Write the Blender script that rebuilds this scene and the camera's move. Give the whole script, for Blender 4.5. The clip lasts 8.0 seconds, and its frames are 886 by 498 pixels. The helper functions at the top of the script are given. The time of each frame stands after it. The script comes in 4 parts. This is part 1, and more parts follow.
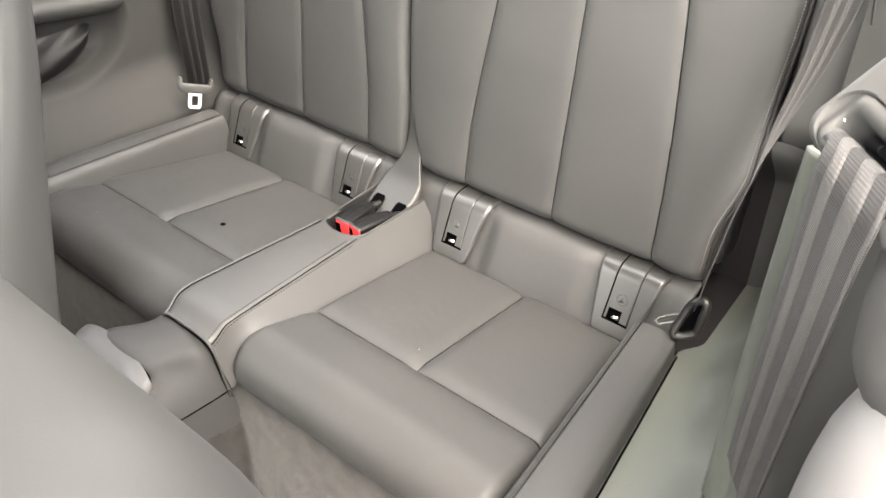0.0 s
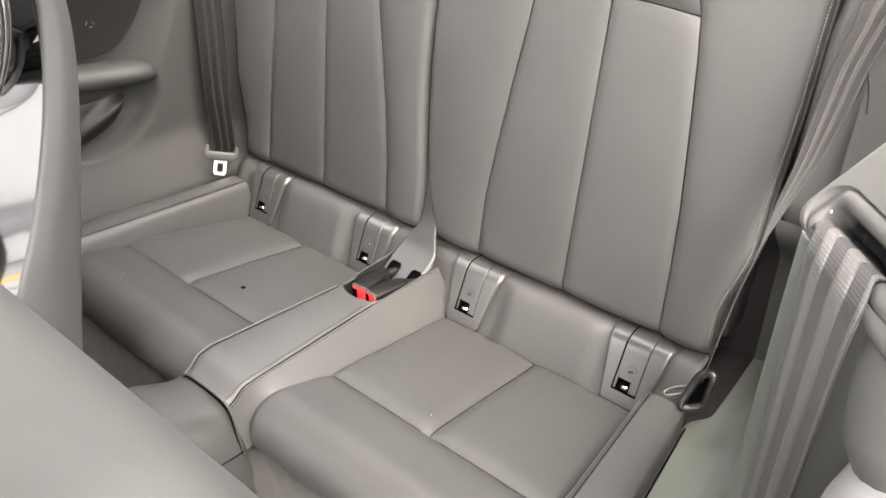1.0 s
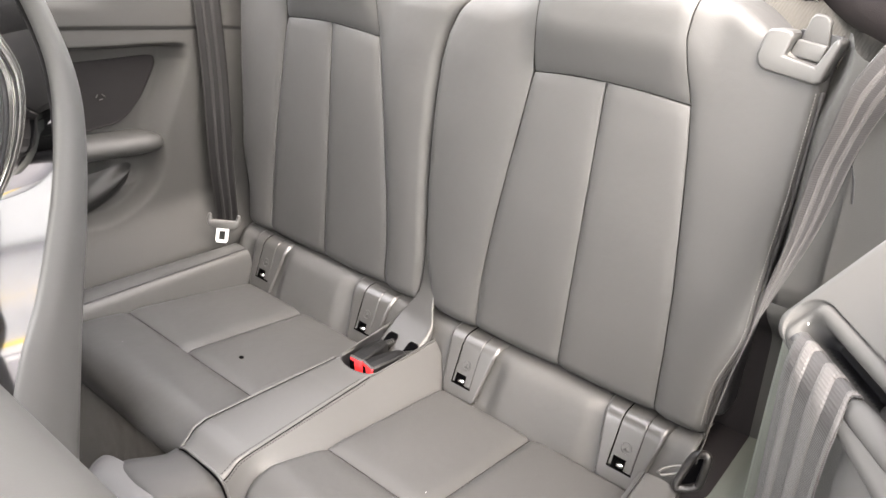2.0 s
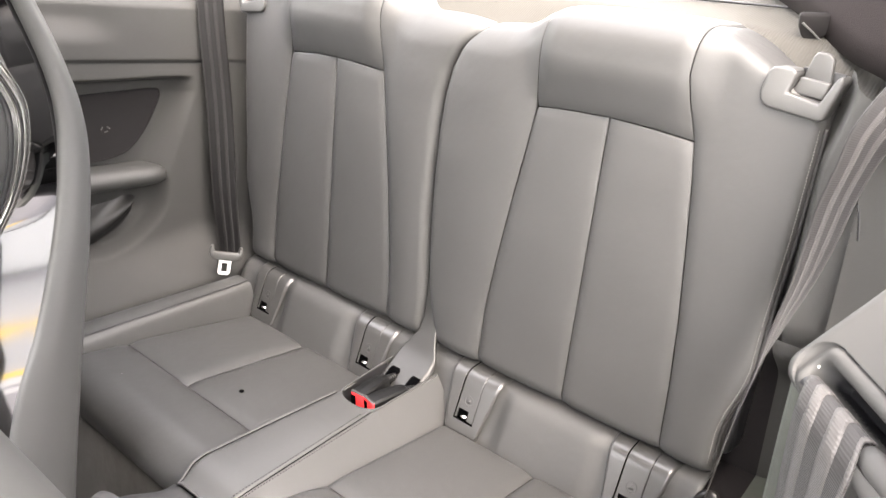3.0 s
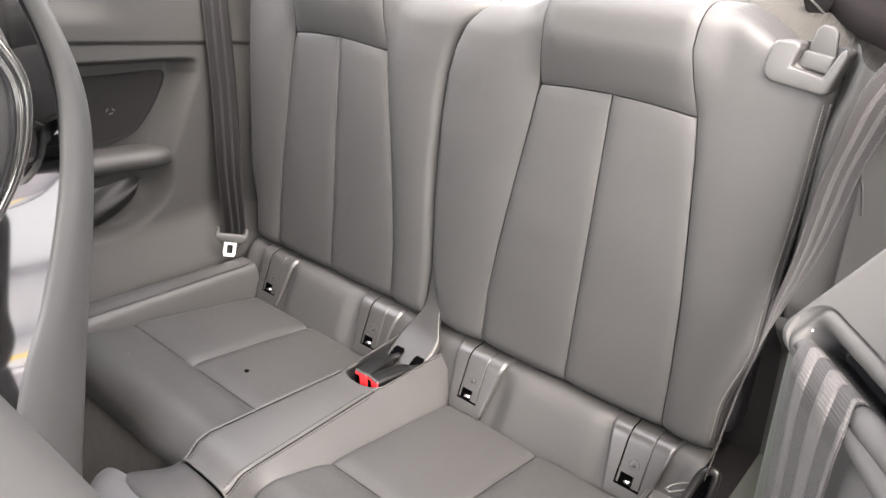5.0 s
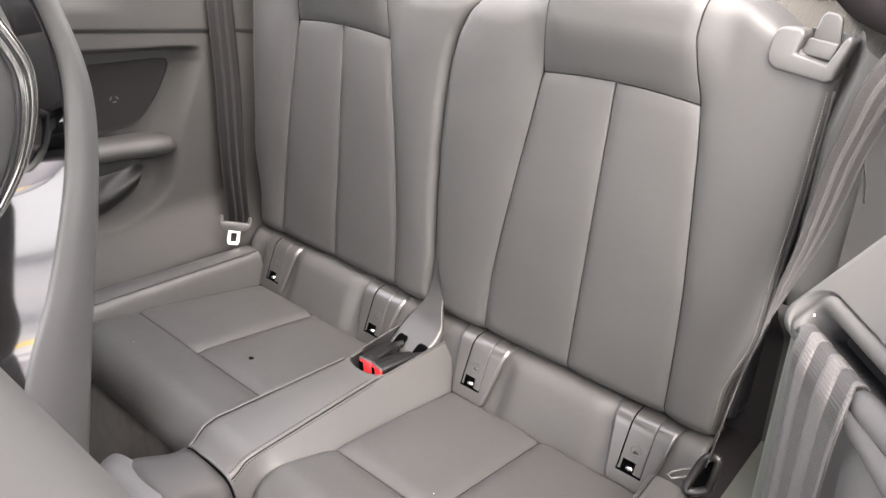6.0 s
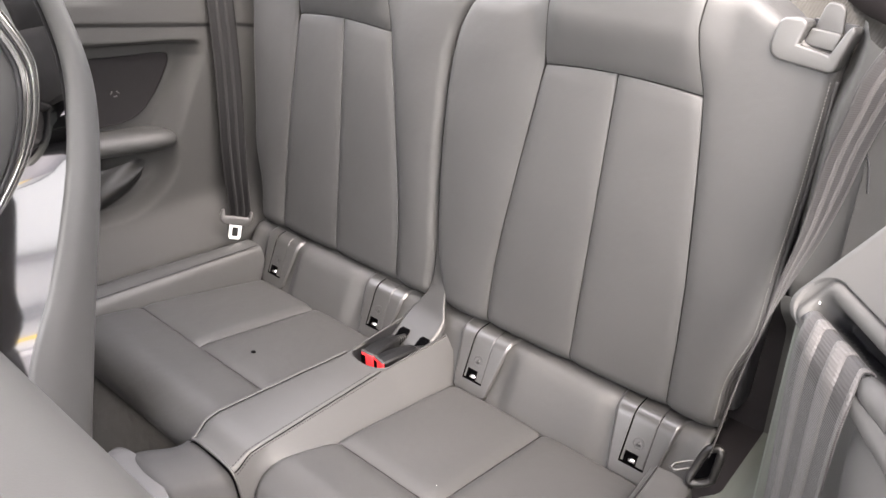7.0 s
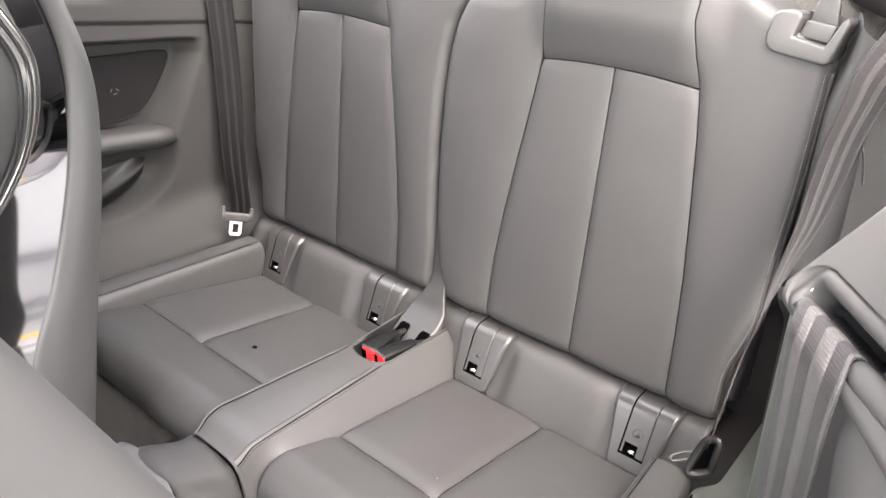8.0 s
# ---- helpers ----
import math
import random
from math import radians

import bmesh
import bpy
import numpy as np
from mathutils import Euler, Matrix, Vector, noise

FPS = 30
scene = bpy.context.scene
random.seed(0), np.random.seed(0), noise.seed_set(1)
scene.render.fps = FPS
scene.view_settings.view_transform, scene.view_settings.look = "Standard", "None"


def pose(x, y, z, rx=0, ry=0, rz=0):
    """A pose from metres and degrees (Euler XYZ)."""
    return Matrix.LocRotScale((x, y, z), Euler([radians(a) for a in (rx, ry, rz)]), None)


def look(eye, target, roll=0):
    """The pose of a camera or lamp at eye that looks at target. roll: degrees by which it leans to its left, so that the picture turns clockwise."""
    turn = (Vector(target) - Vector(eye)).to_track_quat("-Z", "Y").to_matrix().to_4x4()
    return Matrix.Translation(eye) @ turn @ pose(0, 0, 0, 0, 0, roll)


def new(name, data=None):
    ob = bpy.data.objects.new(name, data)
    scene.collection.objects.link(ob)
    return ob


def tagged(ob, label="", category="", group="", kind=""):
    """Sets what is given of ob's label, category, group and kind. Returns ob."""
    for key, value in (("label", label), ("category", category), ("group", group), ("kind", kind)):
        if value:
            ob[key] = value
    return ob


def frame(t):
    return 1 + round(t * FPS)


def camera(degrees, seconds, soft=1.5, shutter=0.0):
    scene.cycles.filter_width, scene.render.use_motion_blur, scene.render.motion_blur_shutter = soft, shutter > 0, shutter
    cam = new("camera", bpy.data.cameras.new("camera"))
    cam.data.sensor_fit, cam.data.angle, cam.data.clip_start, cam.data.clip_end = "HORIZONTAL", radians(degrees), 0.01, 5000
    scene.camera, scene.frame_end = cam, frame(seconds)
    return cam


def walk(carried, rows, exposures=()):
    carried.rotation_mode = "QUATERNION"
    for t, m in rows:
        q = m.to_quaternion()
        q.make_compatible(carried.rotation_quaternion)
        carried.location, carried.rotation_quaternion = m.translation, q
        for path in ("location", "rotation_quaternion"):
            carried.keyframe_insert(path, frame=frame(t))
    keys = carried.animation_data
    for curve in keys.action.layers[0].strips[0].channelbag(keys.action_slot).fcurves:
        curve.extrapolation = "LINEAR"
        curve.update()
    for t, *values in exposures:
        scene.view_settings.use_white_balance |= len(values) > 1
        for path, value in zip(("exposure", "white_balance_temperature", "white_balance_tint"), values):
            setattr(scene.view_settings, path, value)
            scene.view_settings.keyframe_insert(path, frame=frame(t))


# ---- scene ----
cam = camera(60.01, 8.0)
ROWS = [
    (0.0, 0.6939, -0.7013, 0.9820, 49.621, 3.057, 38.748),
    (0.5, 0.7015, -0.7182, 0.9958, 52.296, 2.712, 39.825),
    (1.0, 0.7056, -0.7211, 1.0073, 54.474, 2.608, 40.119),
    (1.5, 0.7080, -0.7173, 1.0267, 56.863, 2.264, 40.372),
    (2.0, 0.7088, -0.7160, 1.0401, 58.574, 2.086, 40.501),
    (3.5, 0.7021, -0.7111, 1.0420, 61.277, 1.954, 40.875),
    (4.0, 0.7068, -0.7139, 1.0371, 61.082, 2.096, 40.989),
    (4.5, 0.7113, -0.7128, 1.0323, 60.541, 2.292, 41.142),
    (5.0, 0.7142, -0.7115, 1.0308, 59.995, 2.343, 41.306),
    (6.5, 0.7162, -0.7171, 1.0303, 58.996, 2.485, 41.513),
    (7.0, 0.7151, -0.7181, 1.0273, 58.881, 2.590, 41.412),
    (7.5, 0.7196, -0.7204, 1.0271, 58.738, 2.774, 41.283),
    (8.0, 0.7212, -0.7221, 1.0275, 58.624, 2.944, 41.260),
]
STOPS = 5.07
walk(cam, [(t, pose(x, y, z, rx, ry, rz)) for t, x, y, z, rx, ry, rz in ROWS],
     exposures=[(0.0, STOPS + 0.11, 7900.0, 10.0), (1.0, STOPS + 0.01, 7800.0, 11.5), (2.0, STOPS + 0.19, 7700.0, 13.0), (3.5, STOPS + 0.0, 7640.0, 14.2), (4.5, STOPS - 0.12, 7600.0, 15.0), (8.0, STOPS - 0.03, 7500.0, 16.0)])
# ---- camera end ----

# ---- light ----
world = bpy.data.worlds.new("sky")
scene.world = world
world.use_nodes = True
wn = world.node_tree
sky = wn.nodes.new("ShaderNodeTexSky")
sky.sky_type, sky.sun_disc = "NISHITA", False
sky.sun_elevation, sky.sun_rotation = radians(57), radians(109)
haze = wn.nodes.new("ShaderNodeHueSaturation")
haze.inputs["Saturation"].default_value = 0.35
wn.links.new(sky.outputs[0], haze.inputs["Color"])
wn.links.new(haze.outputs[0], wn.nodes["Background"].inputs[0])
wn.nodes["Background"].inputs[1].default_value = 0.15
sun_data = bpy.data.lights.new("sun", "SUN")
sun_data.energy, sun_data.angle, sun_data.color = 0.55, radians(60), (1.0, 0.97, 0.93)
sun = new("sun", sun_data)
sun.matrix_world = look((0.88, -0.30, 1.42), (0, 0, 0))


# ---- materials ----
def material(name, colour, rough=0.5, metal=0.0, spec=0.5, grain=0.0, grain_size=600.0, mottle=0.08, mottle_size=9.0, coat=0.0, sheen=0.0, wear=0.06, ripple=0.0):
    m = bpy.data.materials.new(name)
    m.use_nodes = True
    nt = m.node_tree
    b = nt.nodes["Principled BSDF"]
    b.inputs["Roughness"].default_value, b.inputs["Metallic"].default_value = rough, metal
    b.inputs["Specular IOR Level"].default_value = spec
    b.inputs["Coat Weight"].default_value = coat
    b.inputs["Sheen Weight"].default_value = sheen
    where = nt.nodes.new("ShaderNodeTexCoord")
    big = nt.nodes.new("ShaderNodeTexNoise")
    big.inputs["Scale"].default_value, big.inputs["Detail"].default_value = mottle_size, 5
    nt.links.new(where.outputs["Object"], big.inputs["Vector"])
    mix = nt.nodes.new("ShaderNodeMix")
    mix.data_type = "RGBA"
    mix.inputs[6].default_value = (*[c * (1 - mottle) for c in colour], 1)
    mix.inputs[7].default_value = (*[min(1, c * (1 + mottle)) for c in colour], 1)
    nt.links.new(big.outputs["Fac"], mix.inputs[0])
    nt.links.new(mix.outputs[2], b.inputs["Base Color"])
    ramp = nt.nodes.new("ShaderNodeMapRange")
    ramp.inputs["To Min"].default_value, ramp.inputs["To Max"].default_value = max(0.02, rough - wear), min(1, rough + wear)
    nt.links.new(big.outputs["Fac"], ramp.inputs["Value"])
    nt.links.new(ramp.outputs[0], b.inputs["Roughness"])
    if grain:
        fine = nt.nodes.new("ShaderNodeTexVoronoi")
        fine.inputs["Scale"].default_value = grain_size
        nt.links.new(where.outputs["Object"], fine.inputs["Vector"])
        bump = nt.nodes.new("ShaderNodeBump")
        bump.inputs["Strength"].default_value, bump.inputs["Distance"].default_value = grain, 0.0006
        nt.links.new(fine.outputs["Distance"], bump.inputs["Height"])
        nt.links.new(bump.outputs[0], b.inputs["Normal"])
        if ripple:
            slow = nt.nodes.new("ShaderNodeTexNoise")
            slow.inputs["Scale"].default_value, slow.inputs["Detail"].default_value = 16.0, 3
            nt.links.new(where.outputs["Object"], slow.inputs["Vector"])
            wave = nt.nodes.new("ShaderNodeBump")
            wave.inputs["Strength"].default_value, wave.inputs["Distance"].default_value = ripple, 0.012
            nt.links.new(slow.outputs["Fac"], wave.inputs["Height"])
            nt.links.new(wave.outputs[0], bump.inputs["Normal"])
    return m


LEATHER = material("grey_leather", (0.0320, 0.0318, 0.0315), 0.54, spec=0.32, grain=0.10, grain_size=750, mottle=0.14, wear=0.08, ripple=0.16)
# Slightly smoother, paler leather copy: brighter light on console and front seat coloured in.
LEATHER_SMOOTH_LIT = material("smooth_lit_grey_leather", (0.038, 0.0378, 0.0375), 0.50, spec=0.42, grain=0.08, grain_size=750, mottle=0.08, wear=0.04, ripple=0.05)
ARM = material("armrest_skin", (0.019, 0.0188, 0.0185), 0.62, spec=0.35, grain=0.10, grain_size=750, mottle=0.08)
HOOD = material("hood_plastic", (0.022, 0.0218, 0.0222), 0.72, spec=0.35, grain=0.15, grain_size=900, mottle=0.05)
# Darker copy of the grey leather: shade put into the colour.
LEATHER_SHADED = material("shaded_grey_leather", (0.0078, 0.0074, 0.0076), 0.58, spec=0.42, grain=0.03, grain_size=900, mottle=0.10)
PLASTIC = material("grey_plastic", (0.035, 0.0346, 0.0338), 0.5, grain=0.08, grain_size=900, mottle=0.05)
SATIN = material("satin_plastic", (0.031, 0.0307, 0.0304), 0.28, spec=0.55, mottle=0.0, wear=0.0)
LEVER = material("lever_plastic", (0.026, 0.0256, 0.0250), 0.55, grain=0.08, grain_size=900, mottle=0.05)
# Brighter copy of TRIM: light by the open door put into the colour.
PANEL = material("panel_trim_lit", (0.036, 0.0358, 0.034), 0.6, grain=0.2, grain_size=800, mottle=0.06)
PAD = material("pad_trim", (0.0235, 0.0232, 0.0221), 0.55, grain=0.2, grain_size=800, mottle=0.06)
# Raised and tinted green: light through tinted glass put into the colour.
LEDGE = material("ledge_plastic_green_lit", (0.068, 0.074, 0.065), 0.5, grain=0.2, mottle=0.08)
# Far-side trim, kept darker: shade put into the colour.
TRIM = material("soft_trim_shaded", (0.0178, 0.0175, 0.0169), 0.78, spec=0.3, grain=0.3, grain_size=800, mottle=0.05)
DARK = material("dark_plastic", (0.011, 0.011, 0.012), 0.38, spec=0.3, mottle=0.1)
# Flat black painting the shade of gaps, slots and hollows; also the speck.
BLACK = material("black_void", (0.0012, 0.0012, 0.0014), 0.8, spec=0.0, mottle=0.1)
GLOSS = material("gloss_trim", (0.10, 0.100, 0.105), 0.05, metal=1.0, coat=0.6, mottle=0.06, wear=0.02)
TONGUE = material("tongue_plastic", (0.008, 0.0076, 0.0078), 0.34, spec=0.3, mottle=0.1)
BRIGHT = material("brushed_strip", (0.22, 0.22, 0.215), 0.22, metal=0.9, mottle=0.08, wear=0.05)
CHROME = material("bright_metal", (0.75, 0.75, 0.74), 0.18, metal=1.0, mottle=0.05, wear=0.05)
ZINC = material("zinc_tongue", (0.8, 0.8, 0.79), 0.3, metal=0.7, mottle=0.06)
STEEL = material("dull_steel", (0.06, 0.059, 0.058), 0.42, metal=0.6, mottle=0.06)
RED = material("red_button", (0.72, 0.03, 0.035), 0.35, mottle=0.05)
CARPET = material("grey_carpet", (0.0190, 0.0180, 0.0172), 0.95, grain=0.7, grain_size=900, mottle=0.95, mottle_size=30, spec=0.1, sheen=0.2)
def ribbed(m, scale, strength):
    """Fine ribs across x on a woven fabric."""
    nt = m.node_tree
    where = nt.nodes.new("ShaderNodeTexCoord")
    rib = nt.nodes.new("ShaderNodeTexWave")
    rib.inputs["Scale"].default_value, rib.inputs["Distortion"].default_value = scale, 0.8
    nt.links.new(where.outputs["Object"], rib.inputs["Vector"])
    bump = nt.nodes.new("ShaderNodeBump")
    bump.inputs["Strength"].default_value, bump.inputs["Distance"].default_value = strength, 0.0008
    nt.links.new(rib.outputs["Fac"], bump.inputs["Height"])
    nt.links.new(bump.outputs[0], nt.nodes["Principled BSDF"].inputs["Normal"])


def web_material(name, colour, spec=0.3, sheen=0.06):
    """Woven belt webbing: fine ribs across the belt, along its own length."""
    m = material(name, colour, 0.6, spec=spec, sheen=sheen, mottle=0.10, mottle_size=60)
    nt = m.node_tree
    b = nt.nodes["Principled BSDF"]
    where = nt.nodes.new("ShaderNodeTexCoord")
    rib = nt.nodes.new("ShaderNodeTexWave")
    rib.bands_direction = "Y"
    rib.inputs["Scale"].default_value, rib.inputs["Distortion"].default_value = 150.0, 0.6
    nt.links.new(where.outputs["UV"], rib.inputs["Vector"])
    bump = nt.nodes.new("ShaderNodeBump")
    bump.inputs["Strength"].default_value, bump.inputs["Distance"].default_value = 0.35, 0.0005
    nt.links.new(rib.outputs["Fac"], bump.inputs["Height"])
    nt.links.new(bump.outputs[0], b.inputs["Normal"])
    return m


# One webbing in lit and shaded copies: each belt's light is coloured in.
WEB_LIT = web_material("webbing_lit", (0.0115, 0.0108, 0.0110))
WEB_SHADED = web_material("webbing_shaded", (0.0034, 0.0032, 0.0034), 0.12, 0.0)
WEB_DARK = web_material("webbing_dark", (0.0080, 0.0075, 0.0077))
WEB_SHADED_STRIPE = web_material("webbing_shaded_stripe", (0.0080, 0.0076, 0.0077), 0.15, 0.0)
WEB_MID = web_material("webbing_mid_stripe", (0.0250, 0.0237, 0.0234))
WEB_LIT_STRIPE = web_material("webbing_lit_stripe", (0.0380, 0.0358, 0.0352))
# Dark stitching thread; also paints shade along the panel seams.
THREAD_SEAM_SHADE = material("dark_thread_seam_shade", (0.010, 0.0095, 0.0095), 0.8, spec=0.1)
BUCKLE_GREY = material("embossed_grey", (0.018, 0.018, 0.018), 0.4, mottle=0.05)
THREAD = material("grey_thread", (0.045, 0.044, 0.043), 0.7)
# Dark fill where belt and backrest shade the ledge; shade put into colour.
BELT_SHADE = material("belt_shade_fill", (0.016, 0.0145, 0.0150), 0.95, spec=0.05, grain=0.4, mottle=0.1)
THREAD_PALE = material("pale_thread", (0.085, 0.083, 0.080), 0.7)
GUIDE = material("guide_plastic", (0.032, 0.0316, 0.031), 0.66, spec=0.28, mottle=0.05)
COVER = material("cover_fabric", (0.034, 0.0318, 0.0275), 0.85, spec=0.2, mottle=0.05)
ribbed(COVER, 85.0, 0.5)
PILLAR = material("pillar_trim", (0.016, 0.0128, 0.0128), 0.9, spec=0.08, grain=0.3, mottle=0.06)
PALE = material("pale_plastic", (0.10, 0.097, 0.097), 0.5, mottle=0.05)
ROOF = material("roof_lining", (0.030, 0.026, 0.026), 0.9, grain=0.4, mottle=0.04)
CONCRETE = material("concrete", (0.20, 0.195, 0.20), 0.9, grain=0.8, grain_size=120, mottle=0.3, mottle_size=3)


# ---- mesh helpers ----
def finish(ob, mat, parent, label, smooth=True):
    if mat is not None:
        ob.data.materials.append(mat)
    if smooth:
        ob.data.polygons.foreach_set("use_smooth", [True] * len(ob.data.polygons))
    if parent is not None:
        ob.parent = parent
    if label:
        ob["label"] = label
    return ob


def raw(name, verts, faces, mat, parent=None, label="", smooth=True):
    me = bpy.data.meshes.new(name)
    me.from_pydata([tuple(map(float, v)) for v in verts], [], faces)
    me.update()
    return finish(new(name, me), mat, parent, label, smooth)


def grid_faces(nv, nu, wrap=False):
    return [(j * nu + i, j * nu + (i + 1) % nu, (j + 1) * nu + (i + 1) % nu, (j + 1) * nu + i)
            for j in range(nv - 1) for i in range(nu if wrap else nu - 1)]


def sheet(name, a, mat, parent=None, label="", thick=0.0):
    """A smooth surface from a grid of points, shape (rows, columns, 3); thick closes it with a second side."""
    nv, nu = a.shape[:2]
    verts = a.reshape(-1, 3)
    faces = grid_faces(nv, nu)
    if thick:
        du = np.gradient(a, axis=1)
        dv = np.gradient(a, axis=0)
        n = np.cross(du, dv)
        n /= np.linalg.norm(n, axis=2, keepdims=True) + 1e-12
        back = (a - n * thick).reshape(-1, 3)
        k = len(verts)
        verts = np.vstack([verts, back])
        faces = faces + [(f[3] + k, f[2] + k, f[1] + k, f[0] + k) for f in faces]
        rim = [j * nu for j in range(nv)] + [(nv - 1) * nu + i for i in range(1, nu)] + [j * nu + nu - 1 for j in range(nv - 2, -1, -1)] + list(range(nu - 2, 0, -1))
        faces += [(rim[i], rim[(i + 1) % len(rim)], rim[(i + 1) % len(rim)] + k, rim[i] + k) for i in range(len(rim))]
    return raw(name, verts, faces, mat, parent, label)


def part(name, bm, mat, parent=None, label="", smooth=True):
    me = bpy.data.meshes.new(name)
    bm.to_mesh(me)
    bm.free()
    return finish(new(name, me), mat, parent, label, smooth)


def block(name, lo, hi, mat, parent=None, label="", bevel=0.004, segments=3, m=None, taper=None):
    """A bevelled block between two corners; m turns and moves it; taper scales its top in x and y."""
    bm = bmesh.new()
    bmesh.ops.create_cube(bm, size=1)
    lo, hi = Vector(lo), Vector(hi)
    for v in bm.verts:
        k = taper if taper and v.co.z > 0 else (1, 1)
        v.co = Vector(((lo.x + hi.x) / 2 + v.co.x * k[0] * (hi.x - lo.x), (lo.y + hi.y) / 2 + v.co.y * k[1] * (hi.y - lo.y), (lo.z + hi.z) / 2 + v.co.z * (hi.z - lo.z)))
    if bevel:
        bmesh.ops.bevel(bm, geom=bm.edges[:], offset=bevel, segments=segments, affect="EDGES", profile=0.5)
    if m is not None:
        bm.transform(m)
    return part(name, bm, mat, parent, label)


def prism(name, outline, depth, mat, parent=None, label="", bevel=0.002, m=None, segments=3, lean=0.0):
    """An outline in x and y, extruded by depth along z and bevelled."""
    bm = bmesh.new()
    f = bm.faces.new([bm.verts.new((x, y, 0)) for x, y in outline])
    r = bmesh.ops.extrude_face_region(bm, geom=[f])
    bmesh.ops.translate(bm, vec=(0, 0, depth), verts=[v for v in r["geom"] if isinstance(v, bmesh.types.BMVert)])
    bmesh.ops.recalc_face_normals(bm, faces=bm.faces[:])
    if bevel:
        bmesh.ops.bevel(bm, geom=[e for e in bm.edges if len(e.link_faces) == 2 and e.calc_face_angle(0) > 0.6], offset=bevel, segments=segments, affect="EDGES", profile=0.5)
    for v in bm.verts:
        v.co.z -= lean * max(0.0, v.co.y - 0.02) / 0.08
    if m is not None:
        bm.transform(m)
    return part(name, bm, mat, parent, label)


def tube(name, points, radius, mat, parent=None, label="", sides=10, closed=False, flat=1.0):
    """A round bar along points."""
    p = [Vector(q) for q in points]
    n = len(p)
    verts, up = [], None
    for i in range(n):
        d = (p[(i + 1) % n] - p[i - 1]) if closed else (p[min(i + 1, n - 1)] - p[max(i - 1, 0)])
        d.normalize()
        if up is None:
            up = d.orthogonal().normalized()
        up = (up - d * up.dot(d)).normalized()
        side = d.cross(up)
        r = float(radius[i]) if isinstance(radius, (list, tuple)) else radius
        for k in range(sides):
            a = 2 * math.pi * k / sides
            verts.append(p[i] + r * (math.cos(a) * up + flat * math.sin(a) * side))
    faces = grid_faces(n, sides, True)
    if closed:
        faces += [((n - 1) * sides + k, (n - 1) * sides + (k + 1) % sides, (k + 1) % sides, k) for k in range(sides)]
    else:
        faces += [tuple(range(sides - 1, -1, -1)), tuple((n - 1) * sides + k for k in range(sides))]
    return raw(name, verts, faces, mat, parent, label)


def smooth_line(points, n):
    """n points along a soft curve through the given ones."""
    p = np.array(points, float)
    k = np.linspace(0, len(p) - 1, n)
    i = np.clip(k.astype(int), 0, len(p) - 2)
    f = (k - i)[:, None]
    a, b, c, d = p[np.maximum(i - 1, 0)], p[i], p[i + 1], p[np.minimum(i + 2, len(p) - 1)]
    return 0.5 * (2 * b + (c - a) * f + (2 * a - 5 * b + 4 * c - d) * f ** 2 + (3 * b - a - 3 * c + d) * f ** 3)


def stitches(name, points, normal, parent, pitch=0.0062, length=0.0042, r=0.0007, mat=None):
    """A row of thread stitches along a line."""
    p = np.array(points, float)
    seg = np.linalg.norm(np.diff(p, axis=0), axis=1)
    s = np.concatenate([[0], np.cumsum(seg)])
    verts, faces = [], []
    n = Vector(normal).normalized()
    for k in range(int(s[-1] / pitch)):
        a = Vector([np.interp(k * pitch, s, p[:, j]) for j in range(3)])
        b = Vector([np.interp(k * pitch + length, s, p[:, j]) for j in range(3)])
        d = (b - a).normalized()
        w = d.cross(n).normalized() * r
        up = n * r
        c = (a + b) / 2 + up * 0.7
        o = len(verts)
        verts += [a - w, a + w, c + w + up * 0.6, c - w + up * 0.6, b - w, b + w, a - up * 1.5, b - up * 1.5]
        faces += [(o, o + 1, o + 2, o + 3), (o + 3, o + 2, o + 5, o + 4), (o, o + 3, o + 4, o + 7, o + 6), (o + 1, o + 6, o + 7, o + 5, o + 2)]
    ob = raw(name, verts, faces, mat or THREAD, parent, "", False)
    ob["kind"] = "stuff"
    return ob


def thing(name, label, category, group="", at=(0, 0, 0)):
    e = new(name)
    e.location = at
    e.empty_display_size = 0.05
    return tagged(e, label, category, group)


def axes(x, y, at):
    """A pose from its x and y directions and its place."""
    x = Vector(x).normalized()
    y = Vector(y)
    y = (y - x * y.dot(x)).normalized()
    z = x.cross(y)
    return Matrix(((x.x, y.x, z.x, at[0]), (x.y, y.y, z.y, at[1]), (x.z, y.z, z.z, at[2]), (0, 0, 0, 1)))


def soft(x):
    x = np.clip(x, 0, 1)
    return x * x * (3 - 2 * x)


def spaced(length, step, fine):
    """Places from 0 to 1 along a length, close together at both ends."""
    ends = np.array([0, 0.0004, 0.0011, 0.003, 0.005, 0.0075, 0.0105, 0.014, 0.018]) if fine else np.array([0.0])
    inner = np.linspace(ends[-1] + step * bool(fine), length - ends[-1] - step * bool(fine), max(3, int(length / step)))
    full = np.concatenate([ends, inner if fine else np.linspace(step, length - step, max(3, int(length / step))), (length - ends)[::-1]])
    return np.unique(full) / length


INSET = 0.0002


def seam_drop(d, w=0.019, g=0.0034, slit=0.012):
    """How far leather sinks at a distance d from its seam."""
    return g * np.clip(1 - d / w, 0, 1) ** 2.2 + slit * np.clip(1 - (d - INSET) / 0.0004, 0, 1)


def edge_roll(d, r):
    k = np.clip(1 - d / r, 0, 1)
    return r * (1 - np.sqrt(np.maximum(0, 1 - k * k)))


# ---- ground and the car's shell ----
S = 300.0
ground = sheet("ground", np.array([[(x, y, -0.32) for x in np.linspace(-S, S, 13)] for y in np.linspace(-S, S, 13)]), CONCRETE)
tagged(ground, "grey concrete yard outside the car", "ground", kind="structure")


